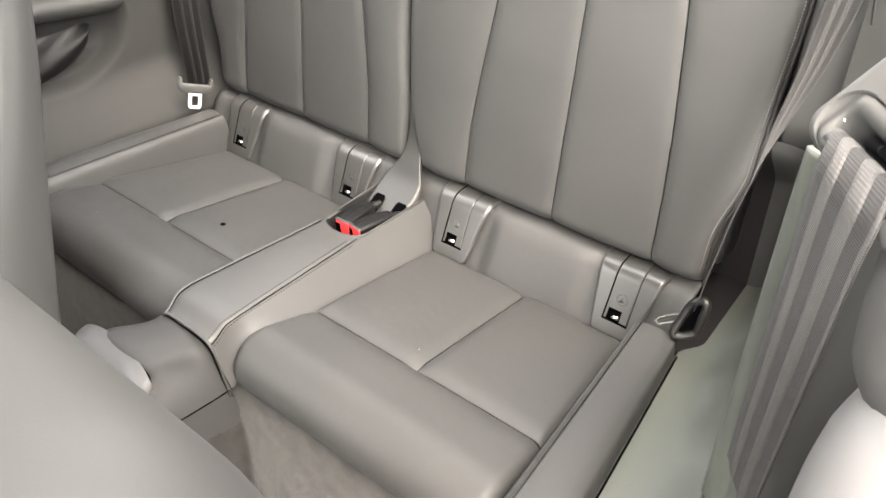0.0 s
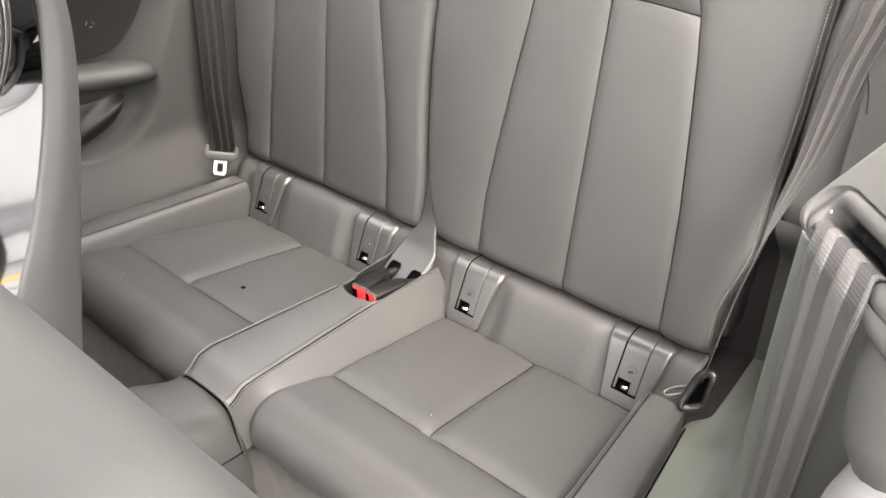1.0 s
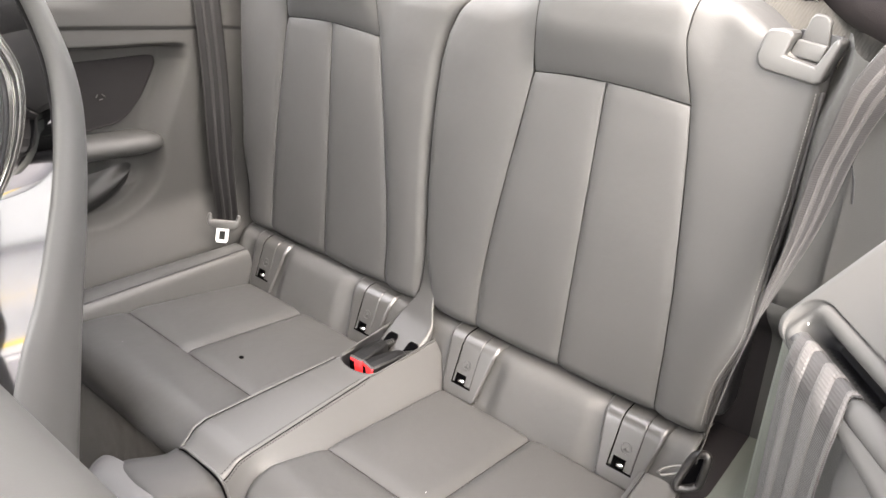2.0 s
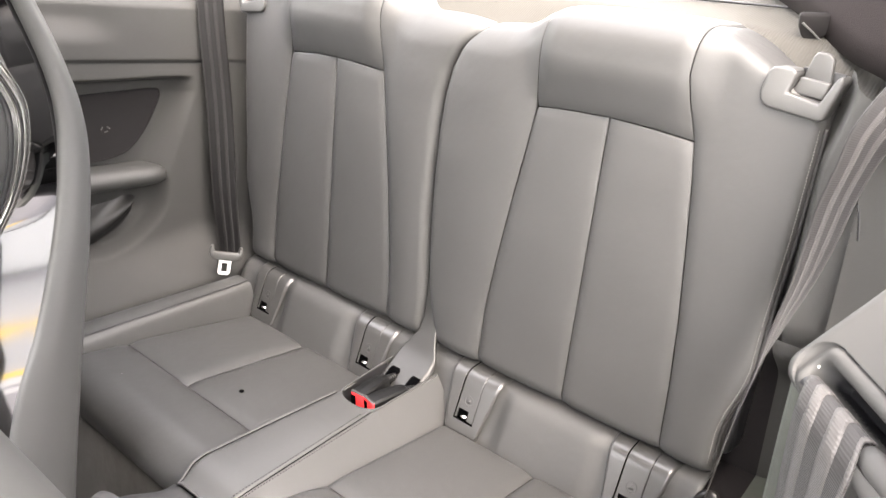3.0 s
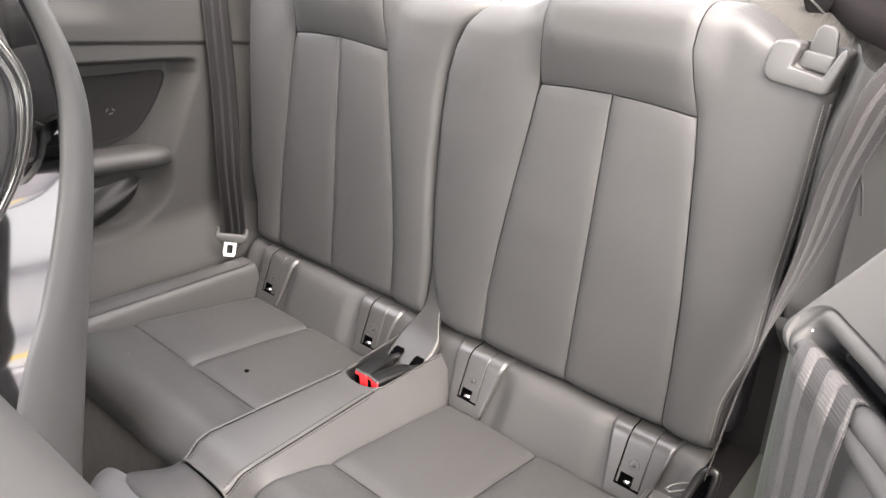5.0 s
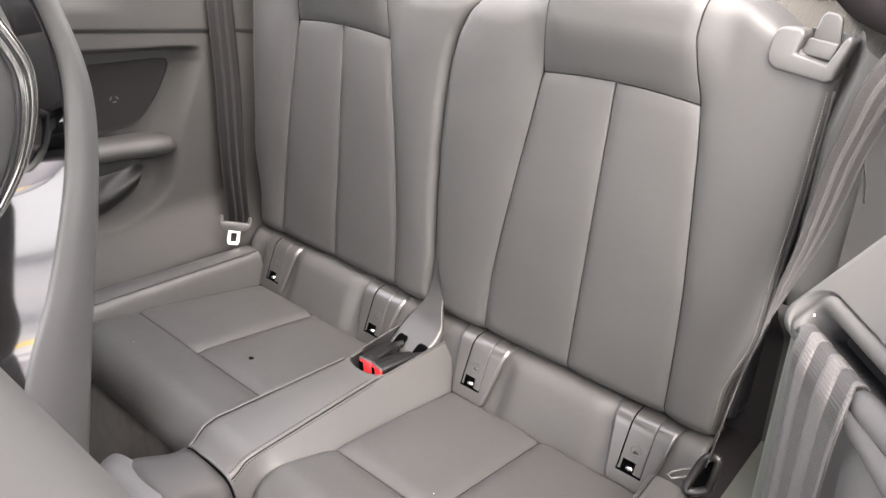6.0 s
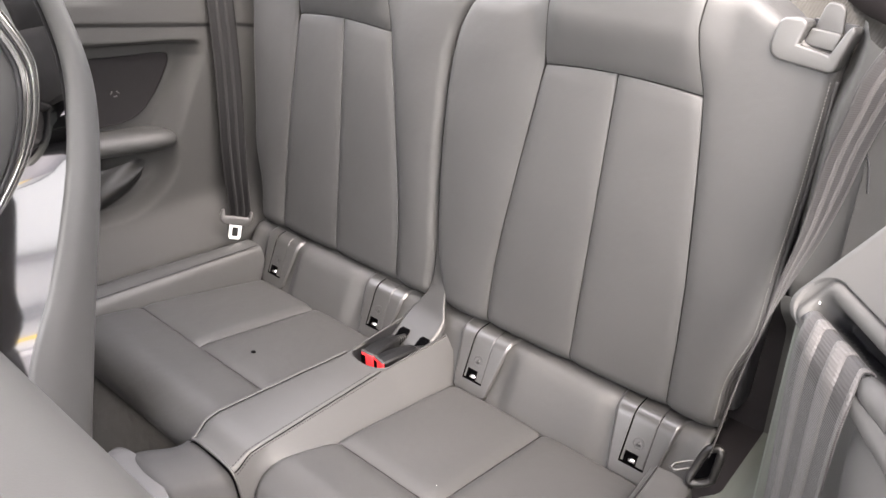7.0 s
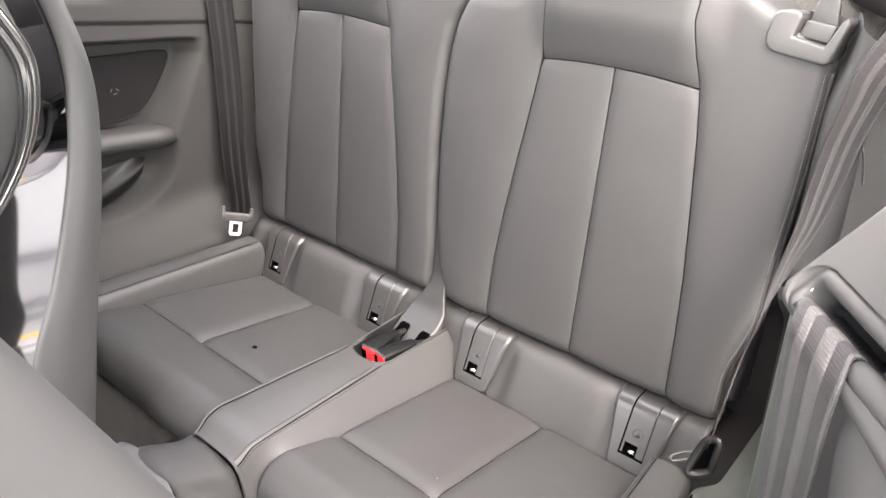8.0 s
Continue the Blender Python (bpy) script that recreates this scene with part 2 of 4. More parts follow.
YELLOW = material("yellow_paint", (0.75, 0.48, 0.06), 0.6)
REDPAINT = material("red_paint", (0.6, 0.05, 0.05), 0.6)
GREYWALL = material("pale_plaster", (0.8, 0.8, 0.78), 0.85, mottle=0.12, mottle_size=1.5)
# Unseen wall, added so the gloss side trim reflects something pale.
reflected_wall = block("reflected_wall", (4.5, -8.0, -0.32), (4.7, 8.0, 1.7), GREYWALL, None, "", 0.02)
tagged(reflected_wall, "unseen pale plastered wall, added to reflect in the gloss trim", "wall", kind="structure")
WHITEPAINT = material("white_paint", (0.40, 0.395, 0.385), 0.6, mottle=0.10, mottle_size=3)
# Unseen ground patches, added to show as coloured marks in the gloss trim.
for lo, hi, y0, y1, mat in ((3.62, 4.30, -2.15, -1.52, WHITEPAINT), (3.40, 3.60, -2.02, -1.50, YELLOW), (2.98, 3.38, -2.00, -1.46, WHITEPAINT), (2.66, 2.86, -1.82, -1.48, WHITEPAINT), (3.36, 3.62, -2.14, -2.05, REDPAINT)):
    block("reflected_marking", (lo, y0, -0.320), (hi, y1, -0.312), mat, ground, "", 0.001)


def floor_shape():
    ys = np.concatenate([np.linspace(-1.5, -0.49, 50), np.linspace(-0.485, -0.352, 60)])
    xs = np.linspace(-0.62, 0.62, 180)
    a = np.zeros((len(ys), len(xs), 3))
    a[..., 0], a[..., 1] = xs[None], ys[:, None]
    tunnel = 0.16 * (1 - soft((np.abs(xs) - 0.05) / 0.07))
    rise = 0.225 * soft((ys + 0.475) / 0.105)
    a[..., 2] = 0.012 + np.maximum(tunnel[None], rise[:, None])
    rng = np.random.RandomState(3)
    a[..., 2] += rng.uniform(-0.0018, 0.0018, a.shape[:2])
    return a


floor = sheet("floor", floor_shape(), CARPET, thick=0.01)
tagged(floor, "worn grey cut-pile carpet in the rear footwells", "floor", kind="structure")

TH = math.atan(0.2025)
UP_S, UP_N = np.array([0, math.sin(TH), math.cos(TH)]), np.array([0, -math.cos(TH), math.sin(TH)])
FOOT = np.array([0, 0.030, 0.300])


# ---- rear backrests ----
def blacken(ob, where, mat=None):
    """Gives a grid's faces a dark material where the cut goes in, painting its shade."""
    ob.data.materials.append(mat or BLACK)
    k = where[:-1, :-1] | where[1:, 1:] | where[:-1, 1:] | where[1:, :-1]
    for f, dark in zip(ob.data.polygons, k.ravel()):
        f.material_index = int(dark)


def back_top(x):
    return 0.506 + 0.038 * soft((x - 0.085) / 0.09) - 0.052 * np.clip((x - 0.350) / 0.105, 0, 1.15) ** 1.1


def seam_in(s):
    return np.interp(s, [0, 0.1, 0.18, 0.27, 0.36, 0.414, 0.47, 0.54, 0.7], [0.099, 0.101, 0.110, 0.1225, 0.1365, 0.144, 0.1455, 0.148, 0.155])


def seam_out(s):
    return np.interp(s, [0, 0.1, 0.18, 0.27, 0.36, 0.414, 0.45, 0.49, 0.54, 0.7], [0.4055, 0.401, 0.395, 0.385, 0.374, 0.366, 0.358, 0.352, 0.355, 0.36])


def rim_out(s):
    return 0.474 + 0.021 * soft((s - 0.06) / 0.11) + 0.005 * soft((s - 0.20) / 0.15)


def split(s):
    return np.interp(s, [0, 0.06, 0.13, 0.20, 0.27, 0.34, 0.40, 0.44, 0.475, 0.51, 0.6], [-0.003, -0.013, -0.021, -0.026, -0.028, -0.027, -0.022, -0.013, 0.004, 0.028, 0.046])


def low_gap(s):
    """The two covers draw apart towards their lower corners."""
    return 0.0015 + 0.011 * (1 - soft((np.asarray(s) - 0.01) / 0.11)) ** 1.3


def rim_right(s):
    return split(s) + low_gap(s)


def rim_left(s):
    return low_gap(s) - split(s)


def back_point(x, q, extra, sign):
    """A point of a backrest's face: x across, q along the cover from below, over the face and the top."""
    top, rb, rt = back_top(x), 0.022, 0.040 - 0.027 * soft((x - 0.345) / 0.06)
    low = np.clip((rb - q) / rb, 0, None)
    high = np.clip((q - (top - rt)) / rt, 0, None)
    s = np.where(low > 0, np.where(low < math.pi / 2, rb - rb * np.sin(np.minimum(low, math.pi / 2)), 0), q)
    h = np.where(low > 0, np.where(low < math.pi / 2, -(rb - rb * np.cos(np.minimum(low, math.pi / 2))), -rb - (low - math.pi / 2) * rb), 0.0)
    s = np.where(high > 0, np.where(high < math.pi / 2, top - rt + rt * np.sin(np.minimum(high, math.pi / 2)), top), s)
    h = np.where(high > 0, np.where(high < math.pi / 2, -(rt - rt * np.cos(np.minimum(high, math.pi / 2))), -rt - (high - math.pi / 2) * rt), h)
    head = 0.021 * soft((q - 0.405) / 0.085) * (1 - soft((q - 0.51) / 0.05)) * soft((x - 0.115) / 0.06) * (1 - soft((x - 0.335) / 0.06))
    wing = 0.006 * np.sin(np.clip((x - 0.0) / 0.5, 0, 1) * math.pi)
    turn = np.clip(np.where(high > 0, high, 0), 0, math.pi / 2)
    push = head + wing * 0.3 + extra
    p = FOOT + s[..., None] * UP_S + h[..., None] * UP_N
    p = p + push[..., None] * (np.cos(turn)[..., None] * UP_N + np.sin(turn)[..., None] * UP_S)
    p[..., 0] = sign * x
    return p


Q0 = 0.022 - 0.022 * math.pi / 2 - 0.02


def back_panel(name, left, right, lo, hi, sign, parent, label, puff=0.004, roll_left=0.0, roll_right=0.0, seams="lrbt"):
    """One leather panel of a backrest between two seam lines, lo and hi along the cover."""
    us, vs = spaced(0.24 if name == "head_panel" else 0.13, 0.004, True), spaced(0.45, 0.004, True)
    x0 = left(np.interp(vs, [0, 1], [lo(0.25), hi(0.25)]))
    x1 = right(np.interp(vs, [0, 1], [lo(0.25), hi(0.25)]))
    x = x0[:, None] + (x1 - x0)[:, None] * us[None]
    q = lo(x) + (hi(x) - lo(x)) * vs[:, None]
    q = q + INSET * (("b" in seams) * (1 - vs[:, None]) - ("t" in seams) * vs[:, None])
    x = left(q) + INSET * ("l" in seams) + (right(q) - left(q) - INSET * (("l" in seams) + ("r" in seams))) * us[None]
    dl, dr, db, dt = x - left(q), right(q) - x, q - lo(x), hi(x) - q
    extra = puff * np.sin(math.pi * us[None]) ** 0.7 * np.ones_like(x)
    for key, d in (("l", dl), ("r", dr), ("b", db), ("t", dt)):
        if key in seams:
            extra = extra - seam_drop(d) * (1 - 0.85 * soft((q - 0.40) / 0.05) * (key in "lr"))
    if roll_left:
        extra = extra - edge_roll(dl, roll_left)
    if roll_right:
        extra = extra - edge_roll(dr, roll_right)
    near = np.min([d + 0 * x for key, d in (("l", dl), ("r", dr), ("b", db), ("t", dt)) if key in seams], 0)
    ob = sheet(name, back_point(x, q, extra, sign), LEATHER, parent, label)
    # Edge faces darkened: the seam crease's shade is put into their colour.
    blacken(ob, near < INSET + 0.0001, THREAD_SEAM_SHADE)
    return ob


def ins_top(x):
    return 0.413 + 0.007 * (1 - ((x - 0.2535) / 0.11) ** 2)


def over_top(x):
    return back_top(x) - 0.045 + 0.045 * math.pi / 2 + 0.07


def backrest(sign, seat):
    m = Matrix(((1, 0, 0, 0), (0, UP_S[1], -UP_N[1], FOOT[1]), (0, UP_S[2], -UP_N[2], FOOT[2]), (0, 0, 0, 1)))
    lo, hi = sorted((sign * 0.012, sign * 0.482))
    b = block("backrest", (lo, 0.012, 0.045), (hi, 0.49, 0.10), DARK, seat, "", 0.01, m=m)
    low = lambda x: Q0 + 0 * np.asarray(x)
    mid = lambda s: 0.2525 + 0 * np.asarray(s)
    back_panel("inner_bolster", rim_right if sign > 0 else rim_left, seam_in, low, over_top, sign, b, "", 0.007, roll_left=0.014, seams="r")
    back_panel("outer_bolster", seam_out, rim_out, low, over_top, sign, b, "", 0.006, roll_right=0.012, seams="l")
    back_panel("insert_panel", seam_in, mid, low, ins_top, sign, b, "", 0.003, seams="lrt")
    back_panel("insert_panel", mid, seam_out, low, ins_top, sign, b, "", 0.003, seams="lrt")
    back_panel("head_panel", seam_in, seam_out, ins_top, over_top, sign, b, "", 0.003, seams="lrb")
    # side gusset behind the hem
    q = np.linspace(0.0, 0.50, 90)
    d = np.array([0.0, 0.004, 0.010, 0.03, 0.06])
    a = np.zeros((len(q), len(d), 3))
    for j, e in enumerate(d):
        h = -0.012 - e
        p = FOOT + q[:, None] * UP_S + h * UP_N
        p[:, 0] = sign * (rim_out(q) + 0.0015 * (e > 0) - 0.02 * soft((e - 0.02) / 0.05))
        a[:, j] = p
    sheet("side_gusset", a, LEATHER, b)
    hem = np.linspace(0.02, 0.455, 120)
    e = 0.0035
    pts = FOOT + hem[:, None] * UP_S + (0.0005 - edge_roll(np.array(e), 0.012)) * UP_N
    pts[:, 0] = sign * (rim_out(hem) - e)
    stitches("hem_stitching", pts[:55] + 0.002 * UP_N, (sign * 0.3, *UP_N[1:]), b, pitch=0.0036, length=0.0023, r=0.00050, mat=THREAD_PALE)
    stitches("hem_stitching", pts[55:] + 0.0018 * UP_N, (sign * 0.3, *UP_N[1:]), b, pitch=0.0036, length=0.0023, r=0.00050, mat=THREAD_PALE)
    pipe = FOOT + hem[:, None] * UP_S - 0.010 * UP_N
    pipe[:, 0] = sign * (rim_out(hem) + 0.001)
    # Piping takes the darker leather copy: the hem's shade is in its colour.
    tube("hem_piping", pipe, 0.0028, LEATHER_SHADED, b)
    return b


# ---- rear cushions ----
SLOPE = math.atan(0.2545)
AHEAD, LIFT = np.array([0, -math.cos(SLOPE), math.sin(SLOPE)]), np.array([0, math.sin(SLOPE), math.cos(SLOPE)])
HEEL = np.array([0, -0.030, 0.2155])
FRONT, ROLL = 0.366, 0.05


def cushion_point(x, q, extra, sign):
    k = np.clip((q - (FRONT - ROLL)) / ROLL, 0, None)
    a = np.minimum(k, 1.75)
    t = np.where(k > 0, FRONT - ROLL + ROLL * np.sin(a) - np.maximum(k - 1.75, 0) * ROLL * 0.18, q)
    h = np.where(k > 0, -(ROLL - ROLL * np.cos(a)) - np.maximum(k - 1.75, 0) * ROLL, 0)
    nt, nh = np.sin(a), np.cos(a)
    p = HEEL + (t + extra * nt)[..., None] * AHEAD + (h + extra * nh)[..., None] * LIFT
    p[..., 0] = sign * x
    return p


def cush_in(q):
    return 0.078 - 0.021 * soft((q - 0.22) / 0.14)


def cush_out(q):
    return 0.417 + 0.022 * np.clip(q / 0.25, 0, 1.2)


def cushion_panel(name, left, right, lo, hi, sign, parent, seams, rl=0.0, rr=0.0, rb=0.0, puff=0.005):
    us, vs = spaced(right(0.1) - left(0.1), 0.005, True), spaced(hi - lo, 0.005, True)
    q = (lo + (hi - lo) * vs)[:, None] + 0 * us[None]
    q = q + INSET * (("b" in seams) * (1 - vs[:, None]) - ("t" in seams) * vs[:, None])
    x = left(q) + INSET * ("l" in seams) + (right(q) - left(q) - INSET * (("l" in seams) + ("r" in seams))) * us[None]
    extra = puff * np.sin(math.pi * us[None]) ** 0.6 * np.sin(math.pi * np.clip(vs, 0, 1))[:, None] ** 0.6
    for key, d in (("l", x - left(q)), ("r", right(q) - x), ("b", q - lo), ("t", hi - q)):
        if key in seams:
            extra = extra - seam_drop(d, 0.024, 0.0052)
    if rl:
        extra = extra - edge_roll(x - left(q), rl)
    if rr:
        extra = extra - edge_roll(right(q) - x, rr)
    if rb:
        extra = extra - edge_roll(q - lo, rb)
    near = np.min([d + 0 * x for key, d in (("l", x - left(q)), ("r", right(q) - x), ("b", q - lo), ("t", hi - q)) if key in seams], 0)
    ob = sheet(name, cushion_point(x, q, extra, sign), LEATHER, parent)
    # Shade of the crease coloured onto the seam-side faces.
    blacken(ob, near < INSET + 0.0001, THREAD_SEAM_SHADE)
    return ob


def cushion(sign, seat):
    lo, hi = sorted((sign * 0.09, sign * 0.42))
    c = block("cushion", (lo, -0.34, 0.02), (hi, -0.04, 0.19), DARK, seat, "", 0.01)
    mid = lambda q: 0.2555 + 0 * np.asarray(q)
    cushion_panel("front_panel", cush_in, cush_out, 0.244, FRONT - ROLL + ROLL * 1.9, sign, c, "b", 0.013, 0.018, puff=0.003)
    cushion_panel("seat_panel", cush_in, mid, 0.0, 0.244, sign, c, "rt", rl=0.014, rb=0.010)
    cushion_panel("seat_panel", mid, cush_out, 0.0, 0.244, sign, c, "lt", rr=0.014, rb=0.010)
    return c


# ---- low panel behind the cushions, with anchor covers ----
def low_panel(sign, seat):
    xs = np.linspace(-0.004, 0.475, 70)
    prof = smooth_line([(-0.034, 0.190), (-0.030, 0.203), (-0.020, 0.216), (-0.005, 0.240), (0.010, 0.266), (0.0195, 0.281), (0.032, 0.290), (0.060, 0.294)], 40)
    a = np.zeros((len(prof), len(xs), 3))
    a[..., 0] = sign * xs[None]
    a[..., 1], a[..., 2] = prof[:, None, 0], prof[:, None, 1]
    pad = soft((xs - 0.160) / 0.03) * (1 - soft((xs - 0.314) / 0.03)) + 0.6 * soft((xs - 0.448) / 0.02)
    rise = np.sin(math.pi * np.clip(np.linspace(-0.05, 1.05, len(prof)), 0, 1)) ** 0.7
    a[..., 1] -= 0.010 * pad[None] * rise[:, None]
    a[..., 2] += 0.005 * pad[None] * rise[:, None]
    return sheet("heel_panel", a, LEATHER, seat, "", 0.004)


def anchor_cover(x):
    """A child-seat anchor cover: a tapered frame, an inner flap, a slot and a steel bar."""
    c = thing("anchor_cover", "satin grey plastic child-seat anchor cover with steel bar", "anchor cover", "child-seat anchor covers")
    back = Vector((0, 0.054, 0.097)).normalized()
    out = Vector((0, -back.z, back.y))
    m = Matrix(((1, 0, 0, x), (0, back.y, out.y, -0.0240), (0, back.z, out.z, 0.2097), (0, 0, 0, 1)))
    def cover_point(px, q, h):
        bend = np.clip((q - 0.080) / 0.014, 0, 1.15)
        more = np.clip(q - 0.080 - 0.014 * 1.15, 0, 1)
        v = np.where(bend > 0, 0.080 + 0.014 * np.sin(bend) + more * 0.41, q)
        g = np.where(bend > 0, -0.014 * (1 - np.cos(bend)) - more * 0.91, 0.0) + h * np.cos(bend)
        v = v + h * np.sin(bend)
        p = np.stack([px + 0 * v, v, g], -1)
        return p @ np.array(m.to_3x3()).T + np.array(m.translation)

    q = np.concatenate([np.linspace(-0.004, 0.012, 14), np.linspace(0.0125, 0.0170, 10), np.linspace(0.0175, 0.0215, 10), np.linspace(0.023, 0.125, 44)])
    half = 0.0315 + 0.0155 * np.clip(q / 0.098, 0, 1.1)
    u = np.unique(np.concatenate([np.linspace(-1, 1, 44), np.linspace(-0.56, -0.46, 16), np.linspace(0.46, 0.56, 16)]))
    out_u = np.sign(u)[None] * (0.0225 + (np.abs(u)[None] - 0.6) / 0.4 * (half[:, None] - 0.0225))
    X = np.where(np.abs(u)[None] <= 0.6, u[None] / 0.6 * 0.0225 + 0 * half[:, None], out_u)
    side = half[:, None] - np.abs(X)
    Qg = q[:, None] + 0 * X
    corner = np.clip(0.010 - side, 0, None) + np.clip(0.006 - Qg, 0, None)
    H = 0.0095 - edge_roll(side, 0.004) - edge_roll(Qg + 0.004, 0.005) - 0.010 * soft((corner - 0.011) / 0.004)
    inside = soft((0.0187 - np.abs(X - 0.0003)) / 0.0008) * soft((Qg - 0.0180) / 0.0012)
    H = H - 0.009 * inside
    # Cut walls and backing coloured black: the gap's shade is painted.
    blacken(sheet("frame", cover_point(X, Qg, H), SATIN, c), inside > 0.04)
    X, Qg = np.meshgrid(np.linspace(-0.0186, 0.0190, 4), np.linspace(0.0182, 0.120, 20))
    sheet("gap", cover_point(X, Qg, 0.0036 + 0 * X), BLACK, c)
    X, Qg = np.meshgrid(np.linspace(-0.0168, 0.0176, 60), np.concatenate([np.linspace(0.0205, 0.042, 40), np.linspace(0.044, 0.126, 40)]))
    rim = np.minimum(np.minimum(X + 0.0168, 0.0176 - X), Qg - 0.0205)
    notch = np.minimum(np.minimum(X + 0.0125, 0.0065 - X), 0.0365 - Qg)
    H = 0.0090 - edge_roll(rim, 0.0012) - 0.016 * soft(notch / 0.0012)
    # Notch blacked in to stand for its shade.
    blacken(sheet("flap", cover_point(X, Qg, H), SATIN, c), notch > 0.0002)
    tube("steel_bar", [m @ Vector((-0.005, 0.0250, 0.0075)), m @ Vector((0.0045, 0.0260, 0.0075))], 0.0034, CHROME, c, "bright steel bar")
    ring = [m @ Vector((0.001 + 0.0075 * math.cos(k), 0.052 + 0.0075 * math.sin(k), 0.0091)) for k in np.linspace(0, 2 * math.pi, 25)[:-1]]
    tube("embossed_ring", ring, 0.0006, BUCKLE_GREY, c, "", 6, True)
    prism("embossed_mark", [(-0.003, 0.048), (0.005, 0.049), (0.002, 0.056), (-0.001, 0.052)], 0.0093, BUCKLE_GREY, c, "", 0, m)
    return c


for x in (0.113, 0.391, -0.108, -0.385):
    anchor_cover(x)

# ---- cushion side bolsters ----
def side_bolster(sign, seat):
    ys = np.linspace(-0.044 if sign > 0 else -0.012, -0.40, 90)
    t = (0.01 - ys) / 0.41
    xi, xo = 0.421 + 0.022 * t * 1.4, 0.480 + 0.044 * t
    zt = 0.272 + 0.045 * t
    n = 26
    a = np.zeros((len(ys), n, 3))
    for j, y in enumerate(ys):
        bottom = 0.19 + 0.10 * t[j]
        line = smooth_line([(xi[j] - 0.004, bottom), (xi[j], (bottom + zt[j]) / 2), (xi[j] + 0.004, zt[j] - 0.008), (xi[j] + 0.014, zt[j]), ((xi[j] + xo[j]) / 2 + 0.008, zt[j] + 0.002), (xo[j] - 0.006, zt[j] - 0.003), (xo[j], zt[j] - 0.014), (xo[j], zt[j] - 0.07)], n)
        end = edge_roll(np.array(abs(y + 0.40)), 0.04)
        a[j, :, 0], a[j, :, 1], a[j, :, 2] = sign * line[:, 0], y, line[:, 1] - end
    b = sheet("side_bolster", a, LEATHER, seat)
    row = np.stack([sign * (xi + 0.013), ys, zt + 0.0005], 1)[4:]
    for off in (-0.0045, 0.0045):
        stitches("stitching", row + [sign * off, 0, 0], (0, 0, 1), b, 0.0044, 0.0026, 0.0004, THREAD if sign > 0 else THREAD_SEAM_SHADE)
    groove = np.stack([sign * (xi + 0.013), ys, zt + 0.0003], 1)
    tube("seam", groove, 0.0013, DARK, b, "", 6)
    return b


for sign, label in ((1, "grey leather rear car seat with stitched seams"), (-1, "grey leather rear car seat with a dark speck")):
    seat = thing("rear_car_seat", label, "car seat", "rear car seats")
    backrest(sign, seat)
    cushion(sign, seat)
    low_panel(sign, seat)
    side_bolster(sign, seat)
    if sign < 0:
        p = HEEL + 0.196 * AHEAD + 0.0045 * LIFT
        prism("speck", [(0.004 * math.cos(k), 0.004 * math.sin(k)) for k in np.linspace(0, 2 * math.pi, 15)[:-1]], 0.0012, BLACK, seat, "small dark speck", 0.0004, Matrix(((1, 0, 0, -0.175), (0, 0.969, 0.247, p[1]), (0, -0.247, 0.969, p[2]), (0, 0, 0, 1))))

# ---- centre console between the cushions ----
def console_top(y):
    return np.interp(y, [-0.44, -0.41, -0.36, -0.13, 0.0], [0.306, 0.317, 0.318, 0.286, 0.275])


def console_half(y):
    return np.interp(y, [-0.42, -0.405, -0.385, -0.36, -0.13, 0.0], [0.0445, 0.0455, 0.0468, 0.0485, 0.036, 0.044])


NOSE_Y, NOSE_W, NOSE_Z, NOSE_H = -0.405, 0.0520, 0.250, 0.0615


def nose_arc(x):
    return NOSE_Z + NOSE_H * np.clip(1 - (np.abs(x) / NOSE_W) ** 5, 0, 1) ** (1 / 5)


def crown(y, x):
    """Height of the console's top: flat behind, rounded down to an arch at its front end."""
    f = soft((-0.376 - y) / 0.030)
    return (console_top(y) + 0.003 * (1 - (x / console_half(y)) ** 2)) * (1 - f) + nose_arc(x) * f


def wall_point(y, t):
    """A point of the console's side wall, t from the seam down to the cushion."""
    hw, top = console_half(y), crown(y, console_half(y))
    base = 0.088 - 0.028 * soft((-0.32 - y) / 0.085)
    low = 0.195 + 0.2545 * np.clip(-0.03 - y, 0, 1) - 0.06 * soft((-0.345 - y) / 0.06)
    return hw + (base - hw) * (0.55 * t + 0.45 * t ** 1.7), top + (low - top) * t ** 1.15


